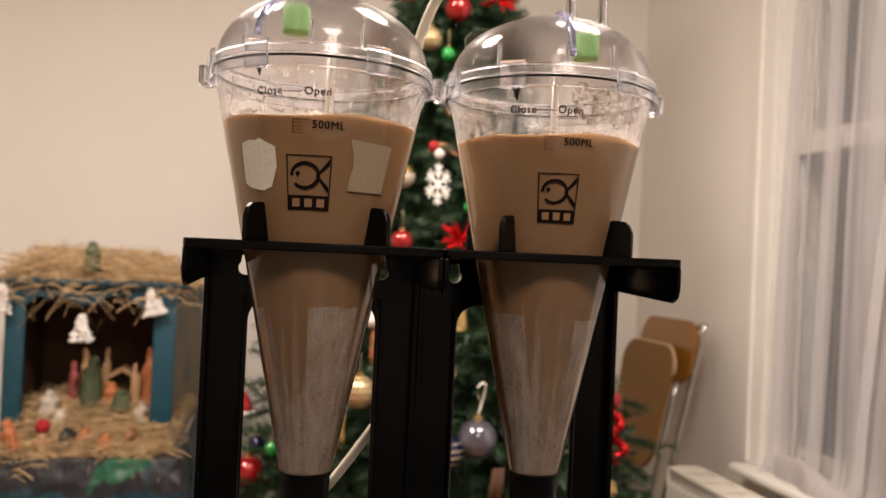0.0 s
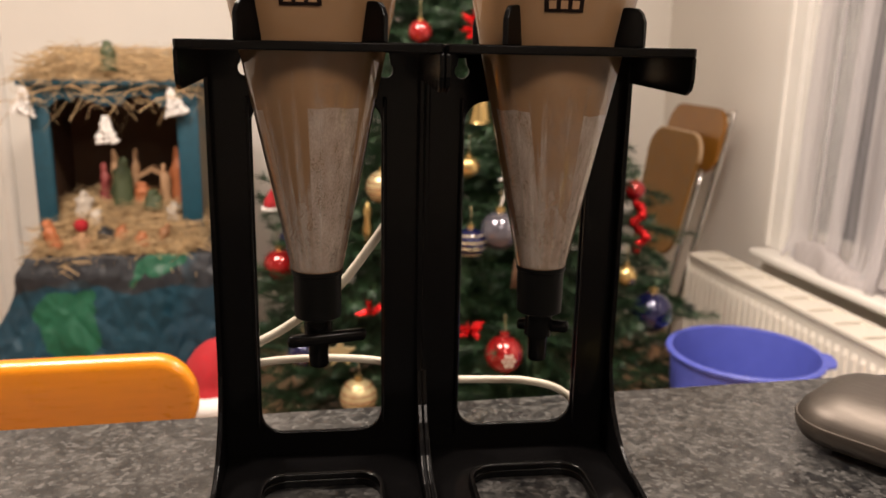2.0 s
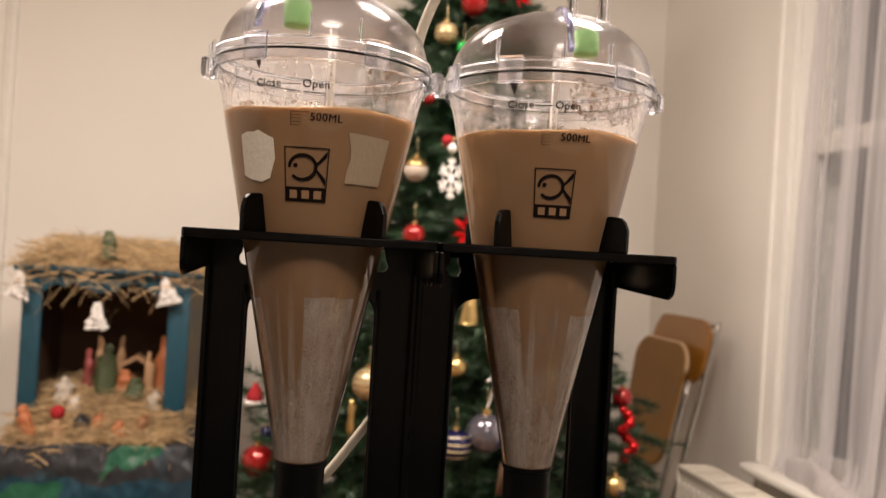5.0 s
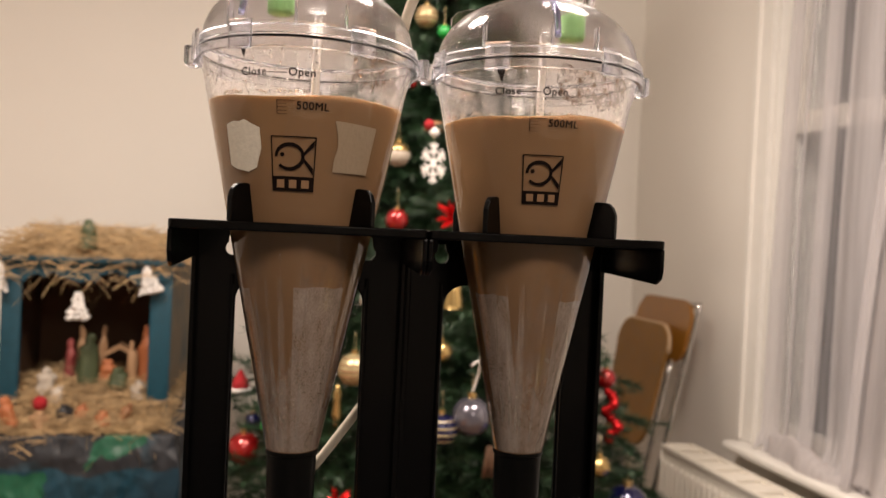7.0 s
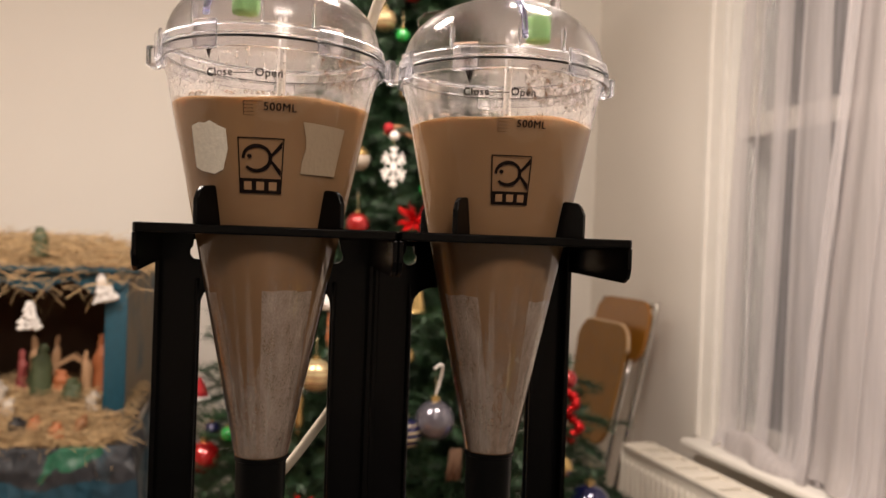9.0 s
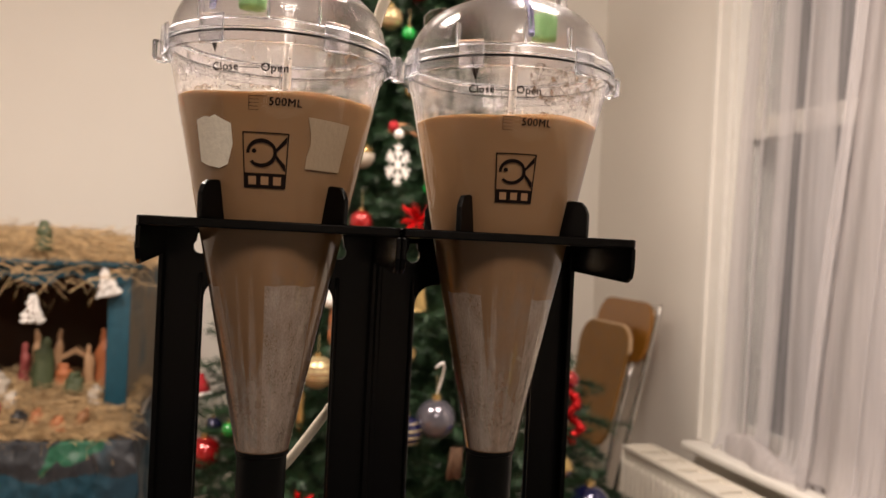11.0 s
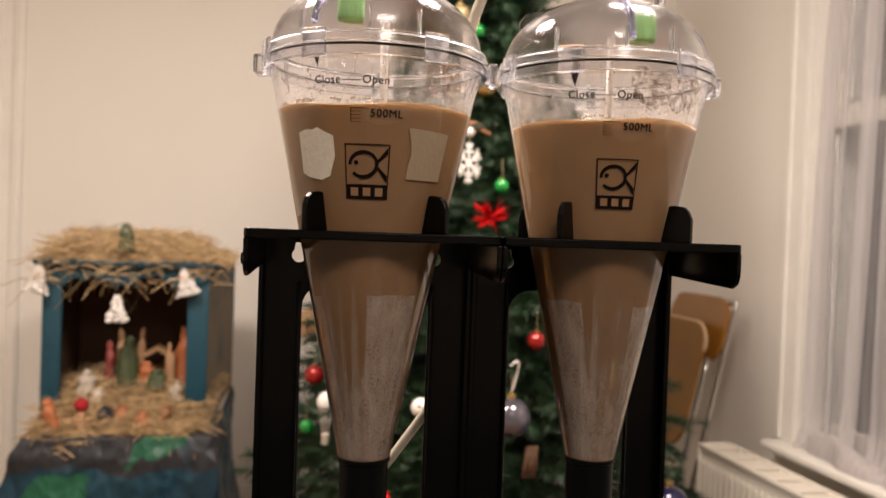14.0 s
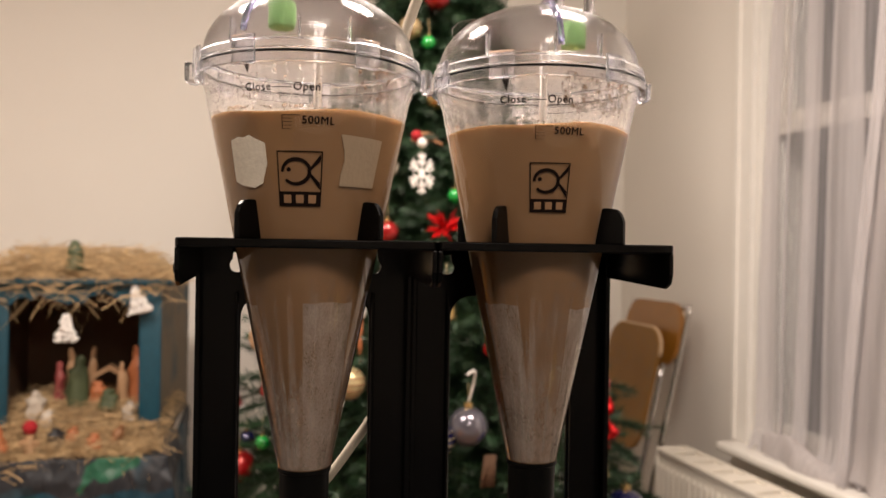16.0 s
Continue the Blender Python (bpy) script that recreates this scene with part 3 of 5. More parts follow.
def build_stand():
    s = thing("hatchery_stand", PAIR @ pose(-0.0625, 0, 0), "glossy black plastic stand holding a conical cup on the worktop", "stand", "hatchery stands")
    w = 0.0623
    yb = 0.095
    panel = prism(round_rect(-w, w, 0.0, SHELF - 0.004, 0.002, 2), 0.003, "y", yb)
    holes = [prism(round_rect(-0.0375, 0.0375, 0.021, 0.230, 0.013, 8), 0.02, "y", yb - 0.008)]
    for x in (-0.040, 0.040):
        pts = [(x + 0.0042 * math.cos(radians(a)), 0.2475 + 0.0042 * math.sin(radians(a))) for a in range(-230, 51, 20)]
        holes.append(prism([*pts, (x + 0.0018, 0.2575), (x - 0.0018, 0.2575)], 0.02, "y", yb - 0.008))
    part("back_panel", cut(panel, *holes), BLACK, s)
    # side ribs sweep forward into the foot
    rib = [(yb, 0.255), (yb - 0.008, 0.255), (yb - 0.008, 0.075)]
    for i in range(10):
        a = radians(90 * i / 9)
        rib.append((yb - 0.008 - (0.060) * (1 - math.cos(a)), 0.075 - 0.063 * math.sin(a)))
    rib += [(0.006, 0.009), (0.006, 0.0), (yb, 0.0)]
    for x in (-w, w - 0.003):
        part("side_rib", prism(rib, 0.003, "x", x), BLACK, s)
    for x in (-0.0405, 0.0385):
        part("inner_rib", prism([(yb, 0.232), (yb - 0.004, 0.232), (yb - 0.004, 0.02), (yb, 0.02)], 0.002, "x", x), BLACK, s)
    foot = prism(round_rect(-w + 0.003, w - 0.003, 0.0, yb, 0.004, 4), 0.005, "z", 0.0)
    part("foot_plate", cut(foot, prism(round_rect(-0.034, 0.034, 0.010, 0.062, 0.014, 8), 0.03, "z", -0.01)), BLACK, s)
    lip = cut(prism(round_rect(-0.037, 0.037, 0.007, 0.065, 0.016, 8), 0.004, "z", 0.005), prism(round_rect(-0.034, 0.034, 0.010, 0.062, 0.014, 8), 0.03, "z", -0.01))
    part("foot_rim", lip, BLACK, s)
    hole = [(0.0392 * math.cos(2 * math.pi * i / 48), AXIS_Y + 0.0392 * math.sin(2 * math.pi * i / 48)) for i in range(48)]
    shelf = prism(round_rect(-w, w, 0.0, yb + 0.003, 0.003, 3), 0.0045, "z", SHELF - 0.004)
    part("shelf", cut(shelf, prism(hole, 0.05, "z", SHELF - 0.02)), BLACK, s)
    skirt = [(0.0012, SHELF - 0.004), (0.0012, 0.247), (0.003, 0.242), (0.008, 0.2395), (yb, 0.2425), (yb, SHELF - 0.004)]
    for x in (-w, w - 0.0025):
        part("skirt", prism(skirt, 0.0025, "x", x), BLACK, s)
    part("peg", sharp(lathe([(0, 0), (0.0032, 0), (0.0032, 0.0022), (0.0026, 0.0028), (0, 0.0028)], 18), 40), BLACK, s, "", pose(-w, 0.020, 0.2475, 0, -90, 0))
    # four radial fins carry the cone
    zt = SHELF + 0.0195
    ra, rb, rc = cone_r(SHELF) + 0.0012, cone_r(zt) + 0.0012, 0.0560
    fin = [(ra, SHELF + 0.0005), (rc, SHELF + 0.0005), (rc, zt - 0.007), (rc - 0.0018, zt - 0.003), (rc - 0.0045, zt - 0.0007), (rb + 0.002, zt), (rb, zt - 0.0005)]
    for a in (-52, -128, 52, 128):
        part("fin", prism(fin, 0.0030, "y", -0.0015, 0.0005), BLACK, s, "", pose(0, AXIS_Y, 0, 0, 0, a))
    for o in s.children:
        mod = o.modifiers.new("soft edges", "BEVEL")
        mod.width, mod.segments, mod.limit_method, mod.angle_limit = 0.0007, 2, "ANGLE", radians(40)
    return s


def wrap(me, az, z0, lift=0.0004):
    """Bends a flat mesh (x across, y up) onto the cone, round azimuth az from the front."""
    for v in me.vertices:
        z = z0 + v.co.y
        r = cone_r(z) + lift + v.co.z
        a = radians(az) + v.co.x / (cone_r(z0) + 0.0004)
        v.co = (r * math.sin(a), -r * math.cos(a), z)
    me.update()
    return me


def letters(text, size, weight=0.0):
    data = bpy.data.curves.new("letters", "FONT")
    data.body, data.size, data.align_x, data.space_character, data.offset = text, size, "LEFT", 1.12, weight
    ob = new("letters", data)
    bpy.context.view_layer.update()
    me = bpy.data.meshes.new_from_object(ob.evaluated_get(bpy.context.evaluated_depsgraph_get()))
    bpy.data.objects.remove(ob)
    # a heavier stroke: the letters laid thrice, a hair apart
    bm = bmesh.new()
    for i, (dx, dy) in enumerate(((0, 0), (0.00022, 0.00008), (0.00011, -0.00010))):
        k = len(bm.verts)
        bm.from_mesh(me)
        bm.verts.ensure_lookup_table()
        for v in bm.verts[k:]:
            v.co += Vector((dx, dy, 0.00003 * i))
    bm.to_mesh(me)
    bm.free()
    return me


def flat(polys):
    vs, fs = [], []
    for p in polys:
        fs.append(tuple(range(len(vs), len(vs) + len(p))))
        vs += [(x, y, 0) for x, y in p]
    return mesh("flat", vs, fs)


def bar(x0, x1, y0, y1, n=1):
    return [[(x0 + (x1 - x0) * i / n, y0), (x0 + (x1 - x0) * (i + 1) / n, y0), (x0 + (x1 - x0) * (i + 1) / n, y1), (x0 + (x1 - x0) * i / n, y1)] for i in range(n)]


def sheet(outline, nx=8):
    """A small torn sheet: its outline filled by strips, so that it bends."""
    xs = [p[0] for p in outline]
    bm = bmesh.new()
    f = bm.faces.new([bm.verts.new((x, y, 0)) for x, y in outline])
    for i in range(1, nx):
        x = min(xs) + (max(xs) - min(xs)) * i / nx
        bmesh.ops.bisect_plane(bm, geom=bm.verts[:] + bm.edges[:] + bm.faces[:], plane_co=(x, 0, 0), plane_no=(1, 0, 0))
    r = bmesh.ops.extrude_face_region(bm, geom=bm.faces[:])
    bmesh.ops.translate(bm, verts=[g for g in r["geom"] if isinstance(g, bmesh.types.BMVert)], vec=(0, 0, 0.0003))
    me = bpy.data.meshes.new("sheet")
    bm.to_mesh(me)
    bm.free()
    return me


def build_cup(x, y, az, taped, level, turn, group, text):
    cup = thing("hatchery_cup", pose(x, y, TOP), text, "hatchery cup", group)
    t = 0.0005
    # body: a thin-walled cone with a flared collar
    outer = [(R0 - 0.0030, CONE0 - 0.012), (R0 - 0.0016, CONE0 - 0.0015), (R0, CONE0), (cone_r(0.335), 0.335), (R1 - 0.0006, 0.343), (R1 + 0.0002, CONE1)]
    inner = [(r - t, z) for r, z in outer[::-1]]
    body = part("body", sharp(lathe(outer + inner, 96, True), 50), CLEAR, cup, "clear plastic cone with printed marks")
    body.visible_shadow = False
    k = 0.0003
    zl = level
    water = lathe([(R0 - k - 0.0030, CONE0 - 0.010), (R0 - k - 0.0016, CONE0 - 0.0015), (R0 - k, CONE0), (cone_r(zl - 0.001) - k, zl - 0.001), (cone_r(zl) - k - 0.0004, zl - 0.0002), (cone_r(zl) - k - 0.003, zl), (0, zl)], 96)
    for v in water.vertices:
        if v.co.z > zl - 0.003:
            a = math.atan2(v.co.y, v.co.x)
            v.co.z += (0.0009 * math.sin(2 * a + x * 60) + 0.0006 * math.sin(5 * a + 1.3)) * min(1, v.co.xy.length / 0.04) - 0.0004
    part("liquid", sharp(water, 40), WATER, cup, "murky brown water filling the cone")
    # air pipe down the middle
    part("air_pipe", tube([(0.004, 0.002, level - 0.05), (0.004, 0.002, CONE1 + 0.025)], 0.0022, 12, 0), HOSE, cup).visible_shadow = False
    # printed marks
    za = 0.2782
    k = 0.95 if not taped else 1.0
    W, Hh = 0.0198 * k, 0.0262 * k
    lw = 0.0006
    frame_bars = bar(-W / 2, W / 2, Hh - lw, Hh, 8) + bar(-W / 2, -W / 2 + lw, Hh * 0.27, Hh - lw) + bar(W / 2 - lw, W / 2, Hh * 0.27, Hh - lw) + bar(-W / 2, W / 2, 0, Hh * 0.27, 8)
    ring = []
    cx, cy, r = -W * 0.08, Hh * 0.63, W * 0.34
    for i in range(26):
        a, b = radians(-140 + 12.4 * i), radians(-140 + 12.4 * (i + 1))
        w0 = 0.0019 * k * (0.75 + 0.25 * math.sin(2 * math.pi * (i / 26 + 0.02)) ** 2)
        ring.append([(cx + r * math.cos(a), cy + r * math.sin(a)), (cx + r * math.cos(b), cy + r * math.sin(b)), (cx + (r - w0) * math.cos(b), cy + (r - w0) * math.sin(b)), (cx + (r - w0) * math.cos(a), cy + (r - w0) * math.sin(a))])
    tail = [[(W * 0.16, Hh * 0.58), (W * 0.20, Hh * 0.68), (W * 0.46, Hh * 0.95), (W * 0.46, Hh * 0.83)], [(W * 0.16, Hh * 0.68), (W * 0.20, Hh * 0.58), (W * 0.46, Hh * 0.31), (W * 0.46, Hh * 0.43)]]
    eye = [[(cx - W * 0.165 + 0.00105 * math.cos(radians(q)), cy + 0.0009 + 0.00105 * math.sin(radians(q))) for q in range(0, 360, 40)]]
    part("emblem", wrap(flat(frame_bars + ring + tail + eye), az, za), PRINT, cup, "dark brown square printed emblem")
    light = bar(-W * 0.38, -W * 0.20, Hh * 0.06, Hh * 0.21) + bar(-W * 0.09, W * 0.09, Hh * 0.06, Hh * 0.21) + bar(W * 0.20, W * 0.38, Hh * 0.06, Hh * 0.21)
    for q in light:
        part("emblem_bar", wrap(flat([q]), az, za, 0.0006), CLAYTAN, cup, "pale bar in the emblem's foot")
    deg = math.degrees(1 / cone_r(0.336))
    part("text_close", wrap(letters("Close", 0.0052), az - 0.0272 * deg, 0.3322), PRINT, cup, "printed word Close")
    part("text_dash", wrap(flat(bar(0, 0.0095, 0.0011, 0.0015, 4)), az - 0.0132 * deg, 0.3322), PRINT, cup)
    part("text_open", wrap(letters("Open", 0.0052), az - 0.0030 * deg, 0.3322), PRINT, cup, "printed word Open")
    part("text_volume", wrap(letters("500ML", 0.0052), az + 0.0010 * deg, 0.3170), PRINT, cup, "printed mark 500ML")
    ticks = bar(-0.0088, -0.0002, 0.0031, 0.0034, 3) + bar(-0.0088, -0.0085, -0.0032, 0.0031)
    for i in range(4):
        ticks += bar(-0.0085, -0.0040, 0.0016 - 0.0016 * i, 0.0018 - 0.0016 * i, 2)
    part("scale", wrap(flat(ticks), az + 0.0005 * deg, 0.3176), PRINT, cup)
    part("arrow", wrap(flat([[(-0.0016 * turn, 0), (0, -0.0044 * turn), (0.0016 * turn, 0)]]), az - 0.0250 * deg if taped else az - 0.0235 * deg, 0.3445), PRINT, cup)
    # pale patches painted inside the narrow half: broad flats that reach down to the tip
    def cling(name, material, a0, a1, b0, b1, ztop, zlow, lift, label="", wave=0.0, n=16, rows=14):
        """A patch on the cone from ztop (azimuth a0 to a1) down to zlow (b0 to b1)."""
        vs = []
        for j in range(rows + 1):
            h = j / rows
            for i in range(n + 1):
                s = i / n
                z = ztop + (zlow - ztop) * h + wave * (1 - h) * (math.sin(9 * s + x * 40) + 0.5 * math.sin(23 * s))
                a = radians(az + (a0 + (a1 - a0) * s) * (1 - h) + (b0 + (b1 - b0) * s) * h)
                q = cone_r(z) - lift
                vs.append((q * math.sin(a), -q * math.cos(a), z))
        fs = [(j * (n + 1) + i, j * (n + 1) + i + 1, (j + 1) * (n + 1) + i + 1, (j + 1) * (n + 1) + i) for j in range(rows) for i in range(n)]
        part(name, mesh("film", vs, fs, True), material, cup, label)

    # painted pale haze, graded denser to lighten the cone towards its tip
    cling("bubble_film", HAZE, -100, 100, -100, 100, 0.243, 0.1432, 0.00022, "thin painted pale haze in the narrow half", 0.0, 48)
    # bright rectangular reflections in the cone, painted as grainy pale patches
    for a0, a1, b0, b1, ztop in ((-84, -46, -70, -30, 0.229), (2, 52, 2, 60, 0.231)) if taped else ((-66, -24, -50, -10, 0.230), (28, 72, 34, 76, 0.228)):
        cling("bubble_film", GLEAM, a0, a1, b0, b1, ztop, 0.1436, 0.00016, "pale grainy painted reflection", 0.0004)
    # thin vertical highlights of the cone, painted as pale strips
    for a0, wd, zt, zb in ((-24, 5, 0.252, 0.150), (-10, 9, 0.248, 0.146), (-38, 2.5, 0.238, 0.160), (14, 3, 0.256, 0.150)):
        cling("bubble_film", GLINT, a0 - wd * 0.15, a0 + wd * 0.15, a0 - wd * 0.8, a0 + wd * 0.8, zt, zb, 0.00010, "", 0.0, 4)
    # bluish refraction painted as a tint where the moulded wall turns away
    for a, zt, zb in ((-84, 0.345, 0.305), (80, 0.235, 0.190)) if taped else ((-82, 0.345, 0.315),):
        cling("mould_line", BLUEEDGE, a - 2.2, a + 2.2, a - 1.2, a + 1.2, zt, zb, -0.0003, "bluish painted edge tint", 0.0, 3)
    # froth along the waterline and droplets above it
    rng = random.Random(int(x * 1000))
    bm = bmesh.new()
    for i in range(260):
        a = rng.uniform(0, 6.283)
        s = rng.uniform(0.0003, 0.0010) if i > 14 else rng.uniform(0.001, 0.002)
        q = cone_r(zl) - 0.0008 - s
        bmesh.ops.create_icosphere(bm, subdivisions=1, radius=s, matrix=Matrix.Translation((q * math.cos(a), q * math.sin(a), zl + rng.uniform(-0.0003, 0.0012))))
    for f in bm.faces:
        f.smooth = True
    part("froth", bm, FOAM, cup, "small bubbles along the waterline").visible_shadow = False
    bm = bmesh.new()
    for i in range(820):
        a = rng.uniform(0, 6.283)
        z = rng.uniform(zl + 0.004, CONE1 - 0.003)
        s = 0.0002 + 0.0006 * rng.random() ** 3
        q = cone_r(z) - t + 0.0001
        bmesh.ops.create_icosphere(bm, subdivisions=1, radius=s, matrix=Matrix.Translation((q * math.cos(a), q * math.sin(a), z)) @ Matrix.Diagonal((1, 1, rng.uniform(1, 1.8), 1)))
    for f in bm.faces:
        f.smooth = True
    part("droplets", bm, CLEAR, cup, "water droplets on the inner wall").visible_shadow = False

    # breath of condensation between the water and the lid
    cling("condensation", MIST, -180, 180, -180, 180, CONE1 - 0.006, zl + 0.001, t + 0.0001, "thin mist of condensation on the inner wall", 0.0, 64, 6)

    # brown residue dried on the wall under the lid
    a0, a1 = (30, 56) if taped else (4, 58)
    vs, fs = [], []
    for j in range(7):
        for i in range(25):
            a = radians(az + a0 + (a1 - a0) * i / 24)
            z = zl + 0.006 + 0.017 * j / 6 + 0.002 * math.sin(i * 0.8)
            q = cone_r(z) - t - 0.0002
            vs.append((q * math.sin(a), -q * math.cos(a), z))
    fs = [(j * 25 + i, j * 25 + i + 1, (j + 1) * 25 + i + 1, (j + 1) * 25 + i) for j in range(6) for i in range(24)]
    part("residue", mesh("residue", vs, fs, True), RESIDUE, cup, "patchy brown residue on the inner wall")

    # lid: collar, dome, tabs and spouts
    c0 = CONE1 - 0.0052
    lid = part("lid", sharp(lathe([(0.0567, c0), (0.0592, c0), (0.0592, c0 + 0.0040), (0.0570, c0 + 0.0042), (0.0570, c0 + 0.0064), (0.0590, c0 + 0.0066), (0.0580, c0 + 0.0115), (0.0555, c0 + 0.0125), (0.0553, c0 + 0.0110), (0.0562, c0 + 0.0100), (0.0567, c0 + 0.004)], 96, True), 35), RIMCLEAR, cup, "clear domed plastic lid")
    part("seal", lathe([(0.0558, c0 + 0.0048), (0.0580, c0 + 0.0048), (0.0580, c0 + 0.0056), (0.0558, c0 + 0.0056)], 80, True), BLACKMATT, lid, "thin dark sealing ring")
    dome, zc = [], c0 + 0.0118
    for i in range(17):
        a = radians(90 * i / 16)
        dome.append((0.0555 * math.cos(a) ** 0.92, zc + 0.0360 * math.sin(a)))
    inner = [(max(0, r - 0.0011), z - 0.0011 * (i / 16)) for i, (r, z) in enumerate(dome)][::-1]
    d = part("dome", sharp(lathe(dome + inner, 80, True), 60), LIDCLEAR, lid)
    lid.visible_shadow = d.visible_shadow = False
    for a in (-4, 176):
        o = part("tab", box(0.0585, 0.0642, -0.0065, 0.0065, c0 - 0.0012, c0 + 0.0090, 0.0012), RIMCLEAR, lid, "", pose(0, 0, 0, 0, 0, a + turn * 2))
        o.visible_shadow = False
    for a in (-116, -58, 30, 90, 150, 205):
        o = part("clip", box(0.0588, 0.0600, -0.0066, 0.0066, c0 - 0.0016, c0 + 0.0125, 0.0004), RIMCLEAR, lid, "", pose(0, 0, 0, 0, 0, a + az))
        o.visible_shadow = False
    for a in (-125, -90, -66):
        o = part("rib", box(0.0545, 0.0585, -0.0005, 0.0005, c0 + 0.010, c0 + 0.022, 0.0003), RIMCLEAR, lid, "", pose(0, 0, 0, 0, 0, a + az))
        o.visible_shadow = False
    # the curved moulded seam that runs over the dome
    seam = []
    for i in range(13):
        a = radians(6 + 78 * i / 12)
        seam.append((0.0565 * math.cos(a) ** 0.92, 0, zc + 0.0370 * math.sin(a)))
    o = part("seam", tube(seam, 0.0017, 8, 0), BLUEEDGE, lid, "bluish moulded seam over the dome", pose(0, 0, 0, 0, 0, (-122 if taped else -92)))
    o.visible_shadow = False
    for a, q in ((-70, 0.018), (-40, 0.030)) if not taped else ((-150, 0.030), (-110, 0.014)):
        zt = zc + 0.0360 * math.sqrt(max(0, 1 - (q / 0.0555) ** 2)) - 0.001
        o = part("spout", sharp(lathe([(0.0026, zt - 0.002), (0.0036, zt - 0.002), (0.0036, zt + 0.004), (0.0028, zt + 0.005), (0.0028, zt + 0.016), (0.0018, zt + 0.016), (0.0018, zt)], 20, True), 40), LIDCLEAR, lid, "", pose(q * math.cos(radians(a)), q * math.sin(radians(a)), 0))
        o.visible_shadow = False
    flap = [(0.0, 0.004), (0.009, 0.005), (0.014, 0.009), (0.0145, 0.014), (0.011, 0.018), (0.004, 0.020), (-0.004, 0.020)]
    o = part("flap", prism([(a + 0.036, b + zc + 0.006) for a, b in flap], 0.0012, "y", 0.012, 0.0003), LIDCLEAR, lid, "small clear hinged flap", pose(0, 0, 0, 0, 0, 0 if taped else 180))
    o.visible_shadow = False
    q, a = (0.027, -120) if taped else (0.024, -52)
    part("filter_foam", lathe([(0, zc + 0.0115), (0.0064, zc + 0.0115), (0.0068, zc + 0.013), (0.0068, zc + 0.0235), (0.0062, zc + 0.025), (0, zc + 0.025)], 28), SPONGE, lid, "bright green filter foam plug", pose(q * math.cos(radians(a)), q * math.sin(radians(a)), 0))

    # black outlet with its valve
    cap = part("outlet_cap", sharp(lathe([(0, 0.1150), (0.0115, 0.1150), (0.0128, 0.1158), (0.0132, 0.1400), (0.0141, 0.1405), (0.0141, 0.1425), (0.0126, 0.1430), (0, 0.1430)][:7] + [(0.0, 0.1425)], 40), 35), BLACKMATT, cup, "black cap under the cone")
    part("valve", sharp(lathe([(0, 0.0860), (0.0050, 0.0860), (0.0055, 0.0870), (0.0055, 0.1000), (0.0078, 0.1010), (0.0078, 0.1140), (0.0, 0.1150)], 28), 35), BLACK, cup)
    lever = box(-0.0180, 0.0250, -0.0035, 0.0035, 0.1015, 0.1085, 0.0028, 3)
    for v in lever.verts:
        v.co.z += 0.10 * abs(v.co.x) * (v.co.x / 0.02) * 0.6
        v.co.y *= 1.25 - 18 * abs(v.co.x)
    part("lever", lever, BLACK, cup, "", pose(0.002, -0.010, 0, 0, 0, 8) if taped else pose(0.001, 0.004, 0, 0, 0, -30) @ Matrix.Diagonal((0.72, 1, 1, 1)))
    if taped:
        part("tape", wrap(sheet([(-0.0112, 0.002), (-0.007, 0.0), (0.001, -0.0015), (0.006, 0.0005), (0.0092, 0.010), (0.0088, 0.0195), (0.0045, 0.0215), (0.001, 0.0235), (-0.002, 0.0225), (-0.0055, 0.023), (-0.0105, 0.0215)]), az - 32.0, 0.2885, 0.0002), TAPE, cup, "torn white piece of masking tape")
        part("tape", wrap(sheet([(-0.010, 0.0), (0.010, 0.0), (0.0112, 0.0235), (-0.011, 0.0245), (-0.009, 0.017), (-0.0085, 0.012), (-0.0098, 0.006)]), az + 38, 0.2885, 0.0002), TAPEWET, cup, "damp beige piece of masking tape")
    return cup


def build_hoses():
    a = part("air_hose", tube([(-0.117, 0.096, 0.852), (-0.119, 0.102, 0.890), (-0.112, 0.108, 0.912), (-0.104, 0.110, 0.918), (-0.084, 0.110, 0.930), (-0.053, 0.110, 0.955), (-0.028, 0.110, 0.988), (-0.016, 0.108, 1.005), (-0.006, 0.104, 1.003), (-0.002, 0.100, 0.985), (-0.003, 0.096, 0.93), (-0.006, 0.094, 0.870), (-0.012, 0.094, 0.852)], 0.0030, 12), HOSEWHITE, None, "", pose(-0.003, 0.014, 0))
    tagged(a, "milky white air hose looped behind the stands", "hose", "air hoses")
    b = part("air_hose", tube([(-0.124, 0.098, 0.852), (-0.123, 0.104, 0.880), (-0.116, 0.109, 0.898), (-0.106, 0.110, 0.903), (-0.070, 0.110, 0.906), (-0.029, 0.110, 0.904), (0.0, 0.110, 0.896), (0.021, 0.110, 0.890), (0.05, 0.110, 0.889), (0.073, 0.110, 0.888), (0.096, 0.110, 0.882), (0.108, 0.105, 0.872), (0.112, 0.100, 0.852)], 0.0026, 12), HOSEWHITE, None, "", pose(-0.003, 0.014, 0))
    tagged(b, "milky white air hose running behind the stands", "hose", "air hoses")
    c = part("air_hose", tube([(-0.0135, 0.050, 1.204), (-0.0125, 0.050, 1.222), (-0.006, 0.050, 1.243), (0.003, 0.051, 1.262), (0.012, 0.053, 1.295), (0.010, 0.055, 1.335), (-0.015, 0.052, 1.350), (-0.045, 0.045, 1.335), (-0.0635, 0.040, 1.295), (-0.0635, 0.040, 1.262)], 0.0030, 12), HOSEWHITE)
    tagged(c, "milky white air hose arching over the lid", "hose", "air hoses")


